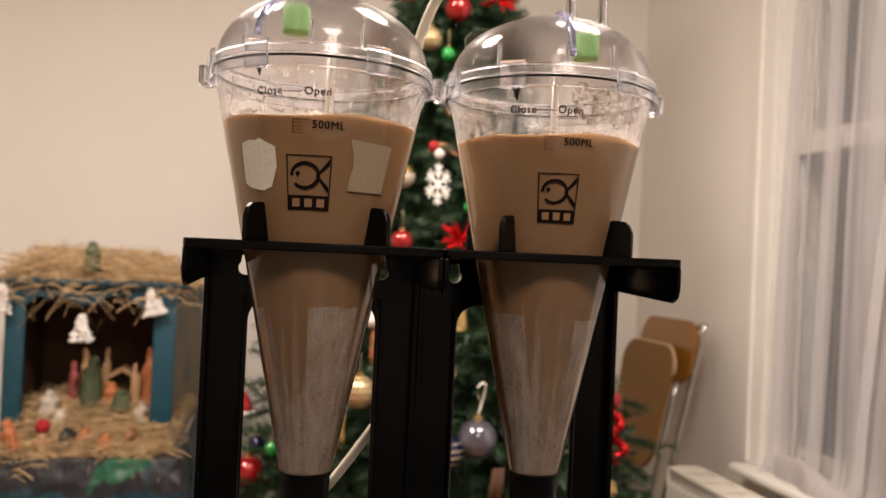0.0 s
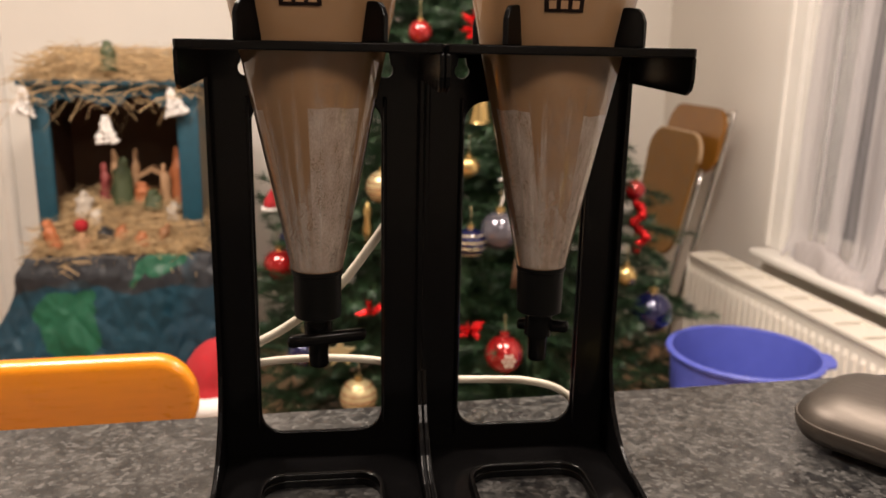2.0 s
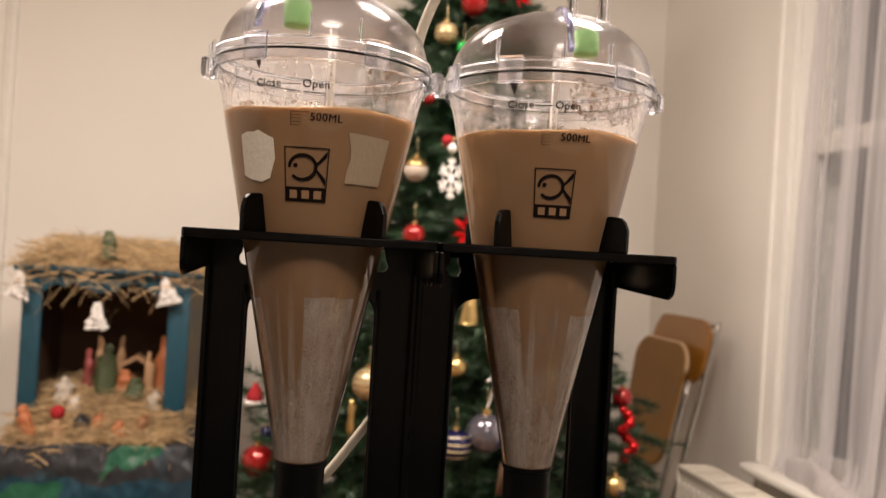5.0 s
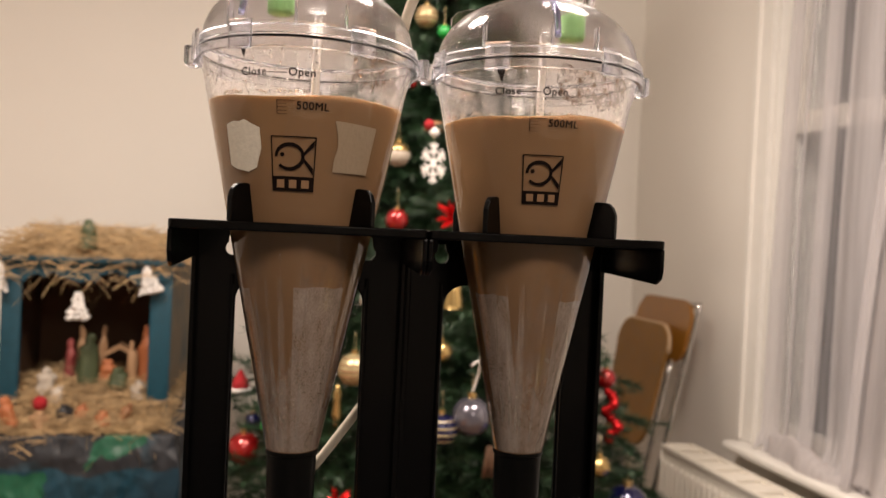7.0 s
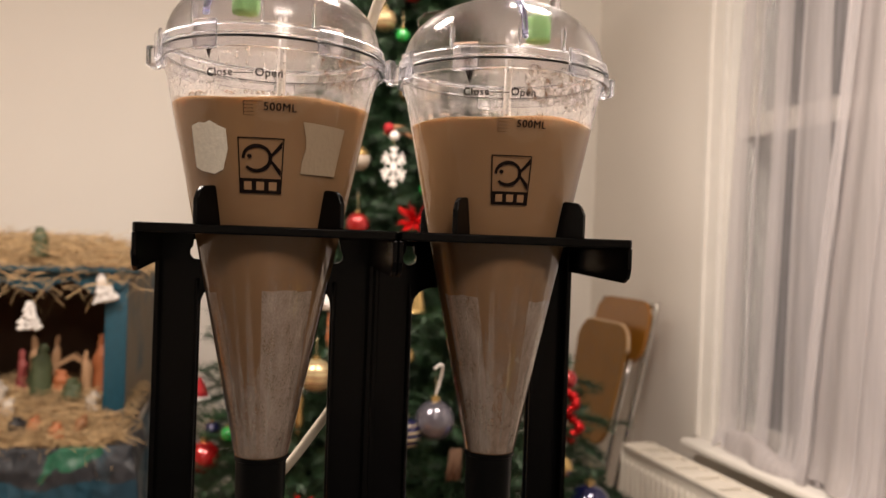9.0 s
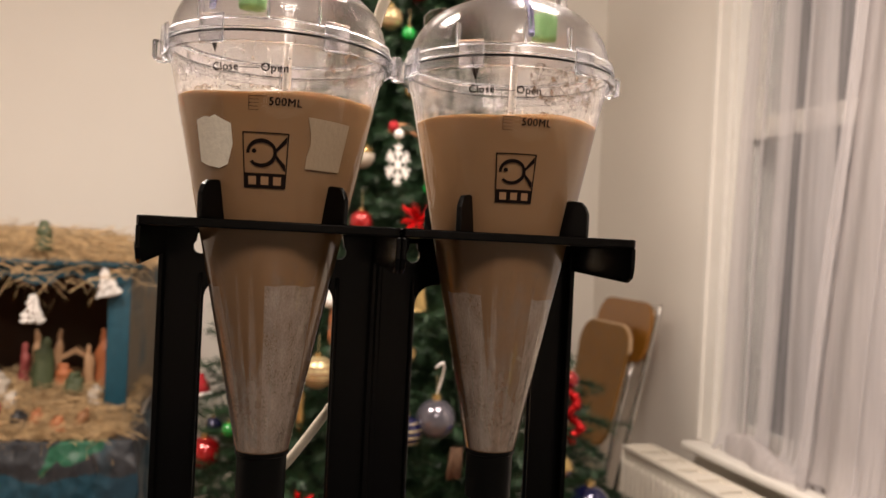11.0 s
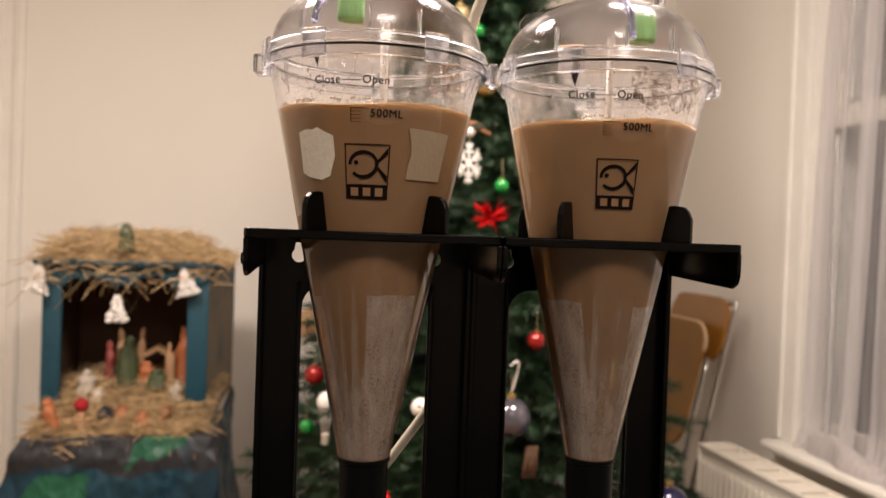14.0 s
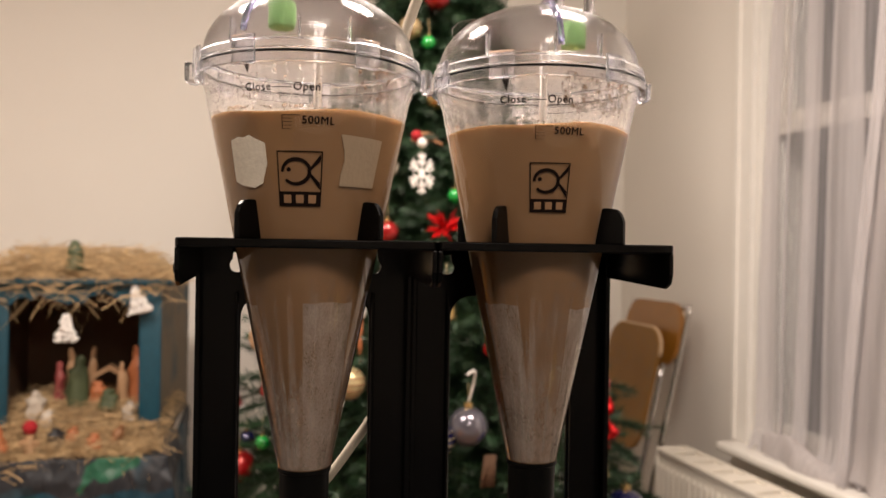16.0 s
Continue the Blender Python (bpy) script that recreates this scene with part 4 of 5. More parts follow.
stand = build_stand()
copy_thing(stand, PAIR @ pose(0.0625, 0, 0))
build_cup(-0.0630, 0.0420, -3.5, True, 0.3248, 1, "hatchery cups", "clear conical cup of brown water with torn tape")
build_cup(0.0622, 0.0480, -5.0, False, 0.3230, 1.5, "hatchery cups", "clear conical cup of brown water with foamy rim")
build_hoses()


# ---- the Christmas tree ----
TU, TV, TZ0, TZ1 = 0.39, 1.75, 0.0, 2.28


def tree_r(z):
    return max(0.03, 0.58 - 0.297 * (z - 0.35)) if z > 0.35 else 0.58 - 0.22 * (0.35 - z)


def build_tree():
    rng = random.Random(11)
    tree = thing("christmas_tree", ROOM @ pose(TU, TV, 0), "green artificial Christmas tree hung with baubles", "tree")
    part("trunk", tube([(0, 0, FLOOR + 0.03), (0.004, 0, 0.8), (0, 0.003, TZ1)], 0.02, 10, 4, 0.3), TRUNK, tree)
    part("tree_stand", sharp(lathe([(0, FLOOR), (0.16, FLOOR), (0.16, FLOOR + 0.015), (0.04, FLOOR + 0.05), (0.03, FLOOR + 0.16), (0, FLOOR + 0.16)], 32)), DARK, tree)
    verts, faces = [], []
    bverts, bfaces = [], []

    def needle_run(p, q, length, count, store_v, store_f):
        d = q - p
        a = d.orthogonal().normalized()
        b = d.normalized().cross(a)
        dn = d.normalized()
        for i in range(count):
            t = (i + rng.random()) / count
            ang = rng.uniform(0, 6.283)
            side = math.cos(ang) * a + math.sin(ang) * b
            base = p + d * t
            tip = base + (side * 0.82 + dn * rng.uniform(0.35, 0.8)) * length * rng.uniform(0.7, 1.15) * (1 - 0.35 * max(0, t - 0.8) * 5 * 0.5)
            wv = side.cross(dn) * 0.0018
            k = len(store_v)
            store_v += [base - wv, base + wv, tip]
            store_f.append((k, k + 1, k + 2))

    z = TZ0 + 0.03
    layer = 0
    while z < TZ1 - 0.05:
        r = tree_r(z)
        n = max(6, int(8 + 30 * r))
        for i in range(n):
            a = 6.283 * (i + 0.5 * (layer % 2)) / n + rng.uniform(-0.2, 0.2)
            rr = r * rng.uniform(0.82, 1.10) * (1 + 0.10 * max(0, math.cos(a)) * (z < 0.8))
            out = Vector((math.cos(a), math.sin(a), 0))
            p0 = Vector((0, 0, z + 0.04)) + out * 0.02
            p3 = out * rr + Vector((0, 0, z - 0.05 + rng.uniform(-0.04, 0.05)))
            p2 = p0.lerp(p3, 0.6) + Vector((0, 0, 0.03))
            far = math.sin(a) > 0.35
            for s, e in ((p0, p2), (p2, p3)):
                q = 0.003
                kk = len(bverts)
                bverts += [s + Vector((0, 0, q)), s - Vector((0, 0, q)), e - Vector((0, 0, q)), e + Vector((0, 0, q))]
                bfaces.append((kk, kk + 1, kk + 2, kk + 3))
            dens = 0.75 if far else 1.0
            needle_run(p0.lerp(p2, 0.10), p2, 0.036, int(120 * dens), verts, faces)
            needle_run(p2, p3, 0.034, int(125 * dens), verts, faces)
            for s in range(7):
                t = 0.16 + 0.125 * s
                o = p0.lerp(p2, t / 0.6) if t < 0.6 else p2.lerp(p3, (t - 0.6) / 0.4)
                sgn = 1 if s % 2 else -1
                side = Vector((-out.y, out.x, 0)) * sgn
                e = o + (out * 0.6 + side * rng.uniform(0.5, 0.9) + Vector((0, 0, rng.uniform(-0.25, 0.35)))).normalized() * rng.uniform(0.07, 0.13) * (0.6 + r)
                needle_run(o, e, 0.030, int(84 * dens), verts, faces)
        z += 0.060
        layer += 1
    part("crown", mesh("crown", verts, faces), NEEDLE, tree, "dense dark green tinsel needles")
    part("branch_wire", mesh("wires", bverts, bfaces), TRUNK, tree)


def hang(name, u, v, z, label, category="ornament"):
    return thing(name, ROOM @ pose(u, v, z), label, category, "ornaments on the tree")


def bauble(u, v, z, r, material, label, cap=GOLD, stripes=None):
    """A ball with its cap, loop and cord."""
    o = hang("bauble", u, v, z, label, "bauble")
    part("ball", ball(r), material, o)
    c = part("cap", sharp(lathe([(0, r * 0.95), (r * 0.24, r * 0.95), (r * 0.24, r * 1.2), (r * 0.1, r * 1.24), (0, r * 1.24)], 14)), cap, o)
    part("cord", tube([(0, 0, r * 1.2), (0.001, 0, r * 1.5), (0, 0.002, r * 1.2 + 0.04)], 0.0008, 5, 3), PALEGOLD, o)
    for k, q in enumerate(stripes or ()):
        rr = math.sqrt(max(0.01, 1 - q * q)) * r
        part("band", lathe([(rr * 1.004, q * r - r * 0.05), (rr * 1.02, q * r), (rr * 1.004, q * r + r * 0.05)], 26), PALEGOLD if material is not PALEGOLD else WOODBROWN, o)
    return o


def build_ornaments():
    rng = random.Random(5)
    for u, v, z, r in ((0.36, 1.55, 1.722, 0.033), (0.256, 1.53, 1.476, 0.018), (0.224, 1.43, 1.143, 0.026), (-0.094, 1.655, 0.569, 0.040), (0.829, 1.60, 0.757, 0.0275), (0.446, 1.33, 0.886, 0.021), (-0.024, 1.59, 0.764, 0.024)):
        bauble(u, v, z, r, RED, "shiny red glass bauble hanging on the tree")
    o = bauble(0.376, 1.20, 0.476, 0.041, RED, "red bauble with a pale printed pattern", RED)
    for row, (zc, cells) in enumerate(((0.009, 2), (-0.001, 3), (-0.011, 2))):
        for i in range(cells):
            x = (i - (cells - 1) / 2) * 0.0105
            part("motif", boxes((x - 0.0038, x + 0.0038, -0.0425, -0.036, zc - 0.0032, zc + 0.0032)), CLAYWHITE, o, "pale printed bar")
    for u, v, z, r in ((0.315, 1.32, 0.862, 0.024), (0.700, 1.33, 0.603, 0.0252), (0.349, 1.49, 1.462, 0.026)):
        bauble(u, v, z, r, GOLD, "matt gold bauble hanging on the tree")
    bauble(0.294, 1.55, 1.640, 0.028, PALEGOLD, "gold thread-wound bauble hanging on the tree", GOLD, (-0.6, -0.2, 0.2, 0.6))
    o = bauble(0.228, 1.48, 1.297, 0.029, CLAYWHITE, "white bauble with a gold top")
    part("gold_top", lathe([(0.029 * 1.01 * math.sin(math.pi * i / 16), 0.029 * 1.01 * math.cos(math.pi * i / 16)) for i in range(8)], 24), GOLD, o)
    bauble(0.136, 1.38, 0.811, 0.036, PALEGOLD, "pale gold striped bauble hanging on the tree", GOLD, (-0.7, -0.35, 0.0, 0.35, 0.7))
    bauble(0.071, 1.27, 0.367, 0.040, PALEGOLD, "pale gold ribbed bauble hanging low", GOLD, (-0.7, -0.35, 0.0, 0.35, 0.7))
    bauble(0.312, 1.27, 0.705, 0.034, NAVY, "dark bauble with cream bands", GOLD, (-0.6, -0.2, 0.2, 0.6))
    o = bauble(0.376, 1.27, 0.731, 0.043, SILVER, "smoky silver glass bauble with a white cord")
    part("ribbon", tube([(0, 0, 0.052), (0.006, -0.01, 0.085), (0.008, -0.02, 0.115), (0.002, -0.022, 0.122), (-0.010, -0.02, 0.112)], 0.0022, 8, 5), FELTWHITE, o, "white hooked cord")
    bauble(0.787, 1.36, 0.501, 0.0495, NAVY, "large dark blue bauble hanging low")
    bauble(-0.045, 1.41, 0.422, 0.033, NAVY, "dark blue bauble hanging low")
    bauble(-0.075, 1.72, 0.62, 0.022, NAVY, "small blue bauble hanging on the tree")
    for u, v, z in ((0.335, 1.53, 1.603), (-0.041, 1.54, 0.651), (0.379, 1.42, 1.228)):
        bauble(u, v, z, 0.017, GREENBULB, "small glossy green bauble on the tree")

    # snowflake
    o = hang("snowflake", 0.303, 1.435, 1.278, "white glittering six-armed snowflake", "snowflake")
    flake = []
    for k in range(6):
        c, s = math.cos(radians(60 * k + 30)), math.sin(radians(60 * k + 30))
        def turn(x, y, c=c, s=s):
            return (x * c - y * s, x * s + y * c)
        flake.append([(0, -0.003), (0.046, -0.003), (0.052, 0), (0.046, 0.003), (0, 0.003)])
        flake[-1] = [turn(*p) for p in flake[-1]]
        for d in (0.018, 0.032):
            for sg in (1, -1):
                flake.append([turn(*p) for p in ((d, 0), (d + 0.005, 0), (d + 0.016, sg * 0.013), (d + 0.011, sg * 0.015))])
        flake.append([turn(*p) for p in ((0.0, -0.008), (0.016, 0), (0.0, 0.008))])
    vs, fs = [], []
    for j, poly in enumerate(flake):
        k, n = len(vs), len(poly)
        t = 0.002 + 0.00012 * j
        vs += [(x, -t, y) for x, y in poly] + [(x, t, y) for x, y in poly]
        fs += [tuple(range(k, k + n)), tuple(range(k + 2 * n - 1, k + n - 1, -1))] + [(k + i, k + (i + 1) % n, k + n + (i + 1) % n, k + n + i) for i in range(n)]
    part("star", mesh("star", vs, fs), FELTWHITE, o, "", Matrix.Diagonal((0.60, 1, 0.95, 1)))
    part("cord", tube([(0, 0, 0.05), (0, 0.01, 0.085)], 0.0008, 5, 3), PALEGOLD, o)

    # a small bird, a bell, a gold star, a cinnamon roll and paper tags
    o = hang("bird_ornament", 0.311, 1.455, 1.362, "small red-breasted felt bird ornament", "ornament")
    part("body", lathe([(0.019 * math.sin(math.pi * i / 10) * (1 - 0.35 * i / 10), -0.032 + 0.064 * i / 10) for i in range(11)], 18), WOODBROWN, o, "", pose(0, 0, 0, 0, 78, 0))
    part("breast", ball(0.0125, 16, 10), REDFELT, o, "", pose(-0.019, -0.009, 0.004))
    part("belly", ball(0.012, 16, 10), FELTWHITE, o, "", pose(-0.006, -0.010, -0.012))
    part("wing", prism([(-0.008, 0.004), (0.010, 0.009), (0.034, 0.002), (0.020, -0.005), (0.0, -0.006)], 0.004, "y", -0.020, 0.001), TRUNK, o, "dark folded wing")
    part("tail", prism([(0.024, 0.0), (0.046, -0.010), (0.044, -0.016), (0.020, -0.008)], 0.004, "y", -0.003, 0.001), WOODBROWN, o)
    o = hang("bell", 0.345, 1.35, 0.985, "tall gold bell hanging on the tree", "bell")
    part("bell_body", sharp(lathe([(0, 0.05), (0.008, 0.05), (0.013, 0.042), (0.018, -0.015), (0.026, -0.032), (0.024, -0.032), (0.012, 0.03), (0, 0.04)], 24)), GOLD, o)
    part("cord", tube([(0, 0, 0.048), (0, 0.004, 0.09)], 0.0008, 5, 3), PALEGOLD, o)
    o = hang("star_ornament", 0.036, 1.33, 0.448, "gold five-pointed star ornament", "star")
    part("star", prism([((0.036 if i % 2 == 0 else 0.016) * math.sin(radians(36 * i)), (0.036 if i % 2 == 0 else 0.016) * math.cos(radians(36 * i))) for i in range(10)], 0.008, "y", -0.004, 0.001), PALEGOLD, o)
    o = hang("cinnamon_bundle", 0.415, 1.25, 0.640, "brown cinnamon stick bundle tied with cord", "ornament")
    for i in range(4):
        part("stick", tube([(-0.012 + 0.008 * i, 0.003 * (i % 2), -0.032), (-0.004 + 0.006 * i, 0.002, 0.034)], 0.0045, 8, 2), CARD, o)
    o = hang("wooden_ornament", -0.040, 1.71, 0.875, "round wooden slice ornament on the tree edge", "ornament")
    part("disc", sharp(lathe([(0, -0.004), (0.034, -0.004), (0.036, 0), (0.034, 0.004), (0, 0.004)], 26)), CLAYTAN, o, "", pose(0, 0, 0, 80, 0, 20))
    o = hang("candy_stick", 0.165, 1.42, 0.90, "red and orange twisted stick ornament", "ornament")
    part("stick", tube([(0, 0, -0.05), (0.002, 0, 0.05)], 0.005, 8, 3), CLAYORANGE, o)
    o = hang("glass_icicle", 0.105, 1.40, 0.72, "yellow glass drop ornament", "ornament")
    part("drop", lathe([(0, -0.06), (0.007, -0.035), (0.012, -0.01), (0.008, 0.02), (0.011, 0.035), (0.003, 0.055), (0, 0.056)], 16), GOLD, o)

    # a snow figure, a white balloon with its basket and a round white bird
    ob = part("snow_figure", lathe([(0, -0.036), (0.0144, -0.032), (0.0176, -0.0176), (0.0112, -0.0032), (0.0136, 0.008), (0.012, 0.0176), (0.0072, 0.024), (0, 0.0256)], 20), FELTWHITE, None, "", ROOM @ pose(0.162, 1.42, 0.983))
    tagged(ob, "small white felt snow figure ornament", "figurine", "ornaments on the tree")
    o = hang("balloon_ornament", 0.001, 1.49, 0.700, "little white hot-air balloon ornament with a basket", "ornament")
    part("envelope", lathe([(0, -0.010), (0.009, -0.006), (0.017, 0.004), (0.0215, 0.016), (0.0205, 0.028), (0.014, 0.038), (0.005, 0.043), (0, 0.0435)], 22), FELTWHITE, o)
    for k in range(6):
        a = radians(60 * k + 20)
        part("cord", tube([(0.015 * math.cos(a), 0.015 * math.sin(a), 0.0), (0.007 * math.cos(a), 0.007 * math.sin(a), -0.052)], 0.0009, 5, 2), FELTWHITE, o)
    part("basket", sharp(lathe([(0, -0.078), (0.007, -0.078), (0.010, -0.054), (0.008, -0.052), (0, -0.056)], 16), 40), CLAYWHITE, o)
    o = hang("bird_ornament", 0.192, 1.32, 0.742, "round white bird ornament with dark eyes", "ornament")
    part("body", ball(0.021, 22, 14), FELTWHITE, o)
    part("beak", lathe([(0.004, 0), (0.002, 0.005), (0, 0.009)], 10), CLAYORANGE, o, "", pose(0.002, -0.020, 0.001, 90, 0, 0))
    for x in (-0.007, 0.010):
        part("eye", ball(0.0032, 10, 8), DARK, o, "", pose(x, -0.0185, 0.007))
    # hats and bows
    for u, v, z, k in ((-0.109, 1.74, 0.715, 1.0),):
        o = hang("hat_ornament", u, v, z, "tiny red felt hat with white brim", "ornament")
        part("hat", lathe([(0, -0.018 * k), (0.024 * k, -0.016 * k), (0.020 * k, 0.004 * k), (0.010 * k, 0.022 * k), (0.003 * k, 0.034 * k), (0, 0.035 * k)], 18), REDFELT, o)
        part("brim", lathe([(0.020 * k, -0.024 * k), (0.028 * k, -0.020 * k), (0.027 * k, -0.012 * k), (0.022 * k, -0.012 * k)], 18, True), FELTWHITE, o)
    for u, v, z, k in ((0.205, 1.56, 1.740, 1.5), (0.455, 1.53, 1.744, 1.5), (0.348, 1.39, 1.152, 1.5), (0.104, 1.31, 0.545, 0.9), (0.304, 1.22, 0.527, 0.9), (0.235, 1.36, 0.62, 0.8)):
        bm = bmesh.new()
        for i in range(26):
            a, e, l = rng.uniform(0, 6.283), rng.uniform(-0.6, 1.2), rng.uniform(0.02, 0.042) * k
            d = Vector((math.cos(a), math.sin(a) * 0.6 - 0.3, math.sin(e))).normalized()
            s = d.orthogonal().normalized() * 0.0045 * k
            q = [bm.verts.new(p) for p in (d * 0.004 - s * 0.4, d * l * 0.6 - s, d * l, d * l * 0.6 + s, d * 0.004 + s * 0.4)]
            bm.faces.new(q)
        o = part("foil_flower", bm, REDFOIL, None, "", ROOM @ pose(u, v, z))
        tagged(o, "red glittering foil flower on the tree", "ornament", "ornaments on the tree")
    # red bead garland
    o = hang("bead_garland", 0.793, 1.50, 0.678, "hanging string of faceted red beads", "garland")
    for i in range(14):
        r = 0.0105 + 0.003 * (i % 2)
        part("bead", ball(r, 8, 6), REDFOIL, o, "", pose(0.012 * math.sin(i * 0.9) + 0.02 * (i / 13), 0.01 * math.cos(i), 0.062 - 0.0095 * i, 20 * i, 30 * i, 0))


build_tree()
build_ornaments()


# ---- the crib on its draped table ----
NU0, NU1, NV = -0.775, -0.318, 2.10


def build_crib():
    crib = thing("nativity_stable", ROOM.copy(), "teal painted cardboard stable with a straw roof", "nativity stable")
    z0, z1 = 0.535, 0.985
    part("left_post", box(NU0, NU0 + 0.052, NV, NV + 0.02, z0, z1, 0.003), TEAL, crib)
    part("right_post", box(NU1 - 0.060, NU1, NV, NV + 0.02, z0, z1, 0.003), TEAL, crib)
    part("side_wall", box(NU0, NU0 + 0.008, NV + 0.02, NV + 0.41, z0, z1), TEAL, crib)
    part("side_wall", prism([(NU1 - 0.008, NV + 0.02), (NU1, NV + 0.02), (NU1 + 0.042, NV + 0.54), (NU1 + 0.034, NV + 0.54)], z1 - z0, "z", z0), SIDE, crib, "olive painted cardboard side")
    part("back_wall", box(NU0 + 0.008, NU1 - 0.008, NV + 0.402, NV + 0.41, z0, z1), CARD, crib)
    part("stable_lining", boxes((NU0 + 0.008, NU0 + 0.013, NV + 0.02, NV + 0.402, z0, z1), (NU1 - 0.013, NU1 - 0.008, NV + 0.02, NV + 0.402, z0, z1), (NU0 + 0.013, NU1 - 0.013, NV + 0.02, NV + 0.402, z1 - 0.006, z1)), CARD, crib)
    # ragged painted eave
    rng = random.Random(8)
    low = [(NU0 + (NU1 - NU0) * i / 24, 0.955 - 0.020 * rng.random() - 0.012 * math.sin(i * 0.7)) for i in range(25)]
    part("eave", prism([(NU0 - 0.01, 1.012), *[(a, b) for a, b in low], (NU1 + 0.01, 1.012)], 0.006, "y", NV - 0.008), TEAL, crib)
    part("roof", box(NU0 - 0.02, NU1 + 0.03, NV - 0.03, NV + 0.50, 0.990, 1.006, 0.004), TEAL, crib)


def strands(name, count, spot, length, seed, label, width=0.0016, droop=0.0):
    """Loose straw: many thin bent strips."""
    rng = random.Random(seed)
    vs, fs = [], []
    for _ in range(count):
        p, lie = spot(rng)
        a = rng.uniform(0, 6.283)
        l = length * rng.uniform(0.4, 1.2)
        d = Vector((math.cos(a), math.sin(a) * 0.7, rng.uniform(-0.25, 0.45) * lie)).normalized()
        bend = Vector((rng.uniform(-1, 1), rng.uniform(-1, 1), rng.uniform(-0.8, 0.6) - droop)) * 0.5 * l
        w = Vector((rng.uniform(-0.4, 0.4), rng.uniform(-0.3, 0.3), 1)).normalized() * width * rng.uniform(0.6, 1.3)
        k, n = len(vs), 5
        for i in range(n):
            t = i / (n - 1) - 0.5
            q = Vector(p) + d * l * t + bend * (4 * t * t)
            vs += [q - w, q + w]
        fs += [(k + 2 * i, k + 2 * i + 1, k + 2 * i + 3, k + 2 * i + 2) for i in range(n - 1)]
    ob = part(name, mesh(name, vs, fs), STRAW, None, "", ROOM.copy())
    return tagged(ob, label, "straw", "", "stuff")


def bed(u, v):
    """Height of the straw: it climbs from the front ledge into the stable."""
    k = max(0.0, min(1.0, (v - NV + 0.12) / 0.24))
    return 0.536 + 0.095 * k * k * (3 - 2 * k) * (0.75 + 0.25 * math.cos((u + 0.55) * 7)) + 0.012 * noise.noise(Vector((u * 14, v * 14, 1)))


def build_straw():
    vs, fs, n = [], [], 40
    for j in range(n + 1):
        for i in range(n + 1):
            u, v = NU0 + 0.012 + (NU1 - NU0 - 0.024) * i / n, NV - 0.13 + 0.525 * j / n
            vs.append((u, v, bed(u, v) - 0.004))
    fs = [(j * (n + 1) + i, j * (n + 1) + i + 1, (j + 1) * (n + 1) + i + 1, (j + 1) * (n + 1) + i) for j in range(n) for i in range(n)]
    # darker than the strands, so the gaps between them come out dark
    tagged(part("straw_bed", mesh("bed", vs, fs, True), STRAWDARK, None, "", ROOM.copy()), "thick bed of dark brown straw in the stable", "straw", "", "stuff")
    def roof(r):
        u = r.uniform(NU0, NU1 + 0.03)
        v = r.uniform(NV - 0.05, NV + 0.40)
        edge = min(1, (u - NU0 + 0.05) / 0.12, (NU1 + 0.05 - u) / 0.12)
        return (u, v, 1.006 + min(1.0, abs(r.gauss(0, 0.5))) * 0.085 * max(0.15, edge)), 0.5

    def eave(r):
        return (r.uniform(NU0 - 0.04, NU1 + 0.04), NV - 0.03 + r.uniform(-0.02, 0.01), 0.985 + r.uniform(-0.045, 0.03)), 1.6

    def ledge(r):
        u = r.uniform(NU0 + 0.015, NU1 + 0.01)
        v = r.uniform(NV - 0.13, NV + 0.30)
        return (u, v, bed(u, v) + abs(r.gauss(0, 0.013))), 0.5

    def front(r):
        return (r.uniform(NU0, NU1), NV - 0.145 + r.uniform(-0.01, 0.02), 0.53 + r.uniform(-0.035, 0.02)), 1.5

    strands("roof_straw", 4200, roof, 0.074, 1, "heap of dry golden straw on the stable roof", 0.0010)
    strands("hanging_straw", 70, eave, 0.11, 2, "loose straw hanging over the eave", 0.0013, 0.6)
    strands("floor_straw", 4600, ledge, 0.066, 3, "dry straw spread over the stable floor", 0.0011)
    strands("spilling_straw", 130, front, 0.08, 4, "straw spilling over the front ledge", 0.0018, 0.5)


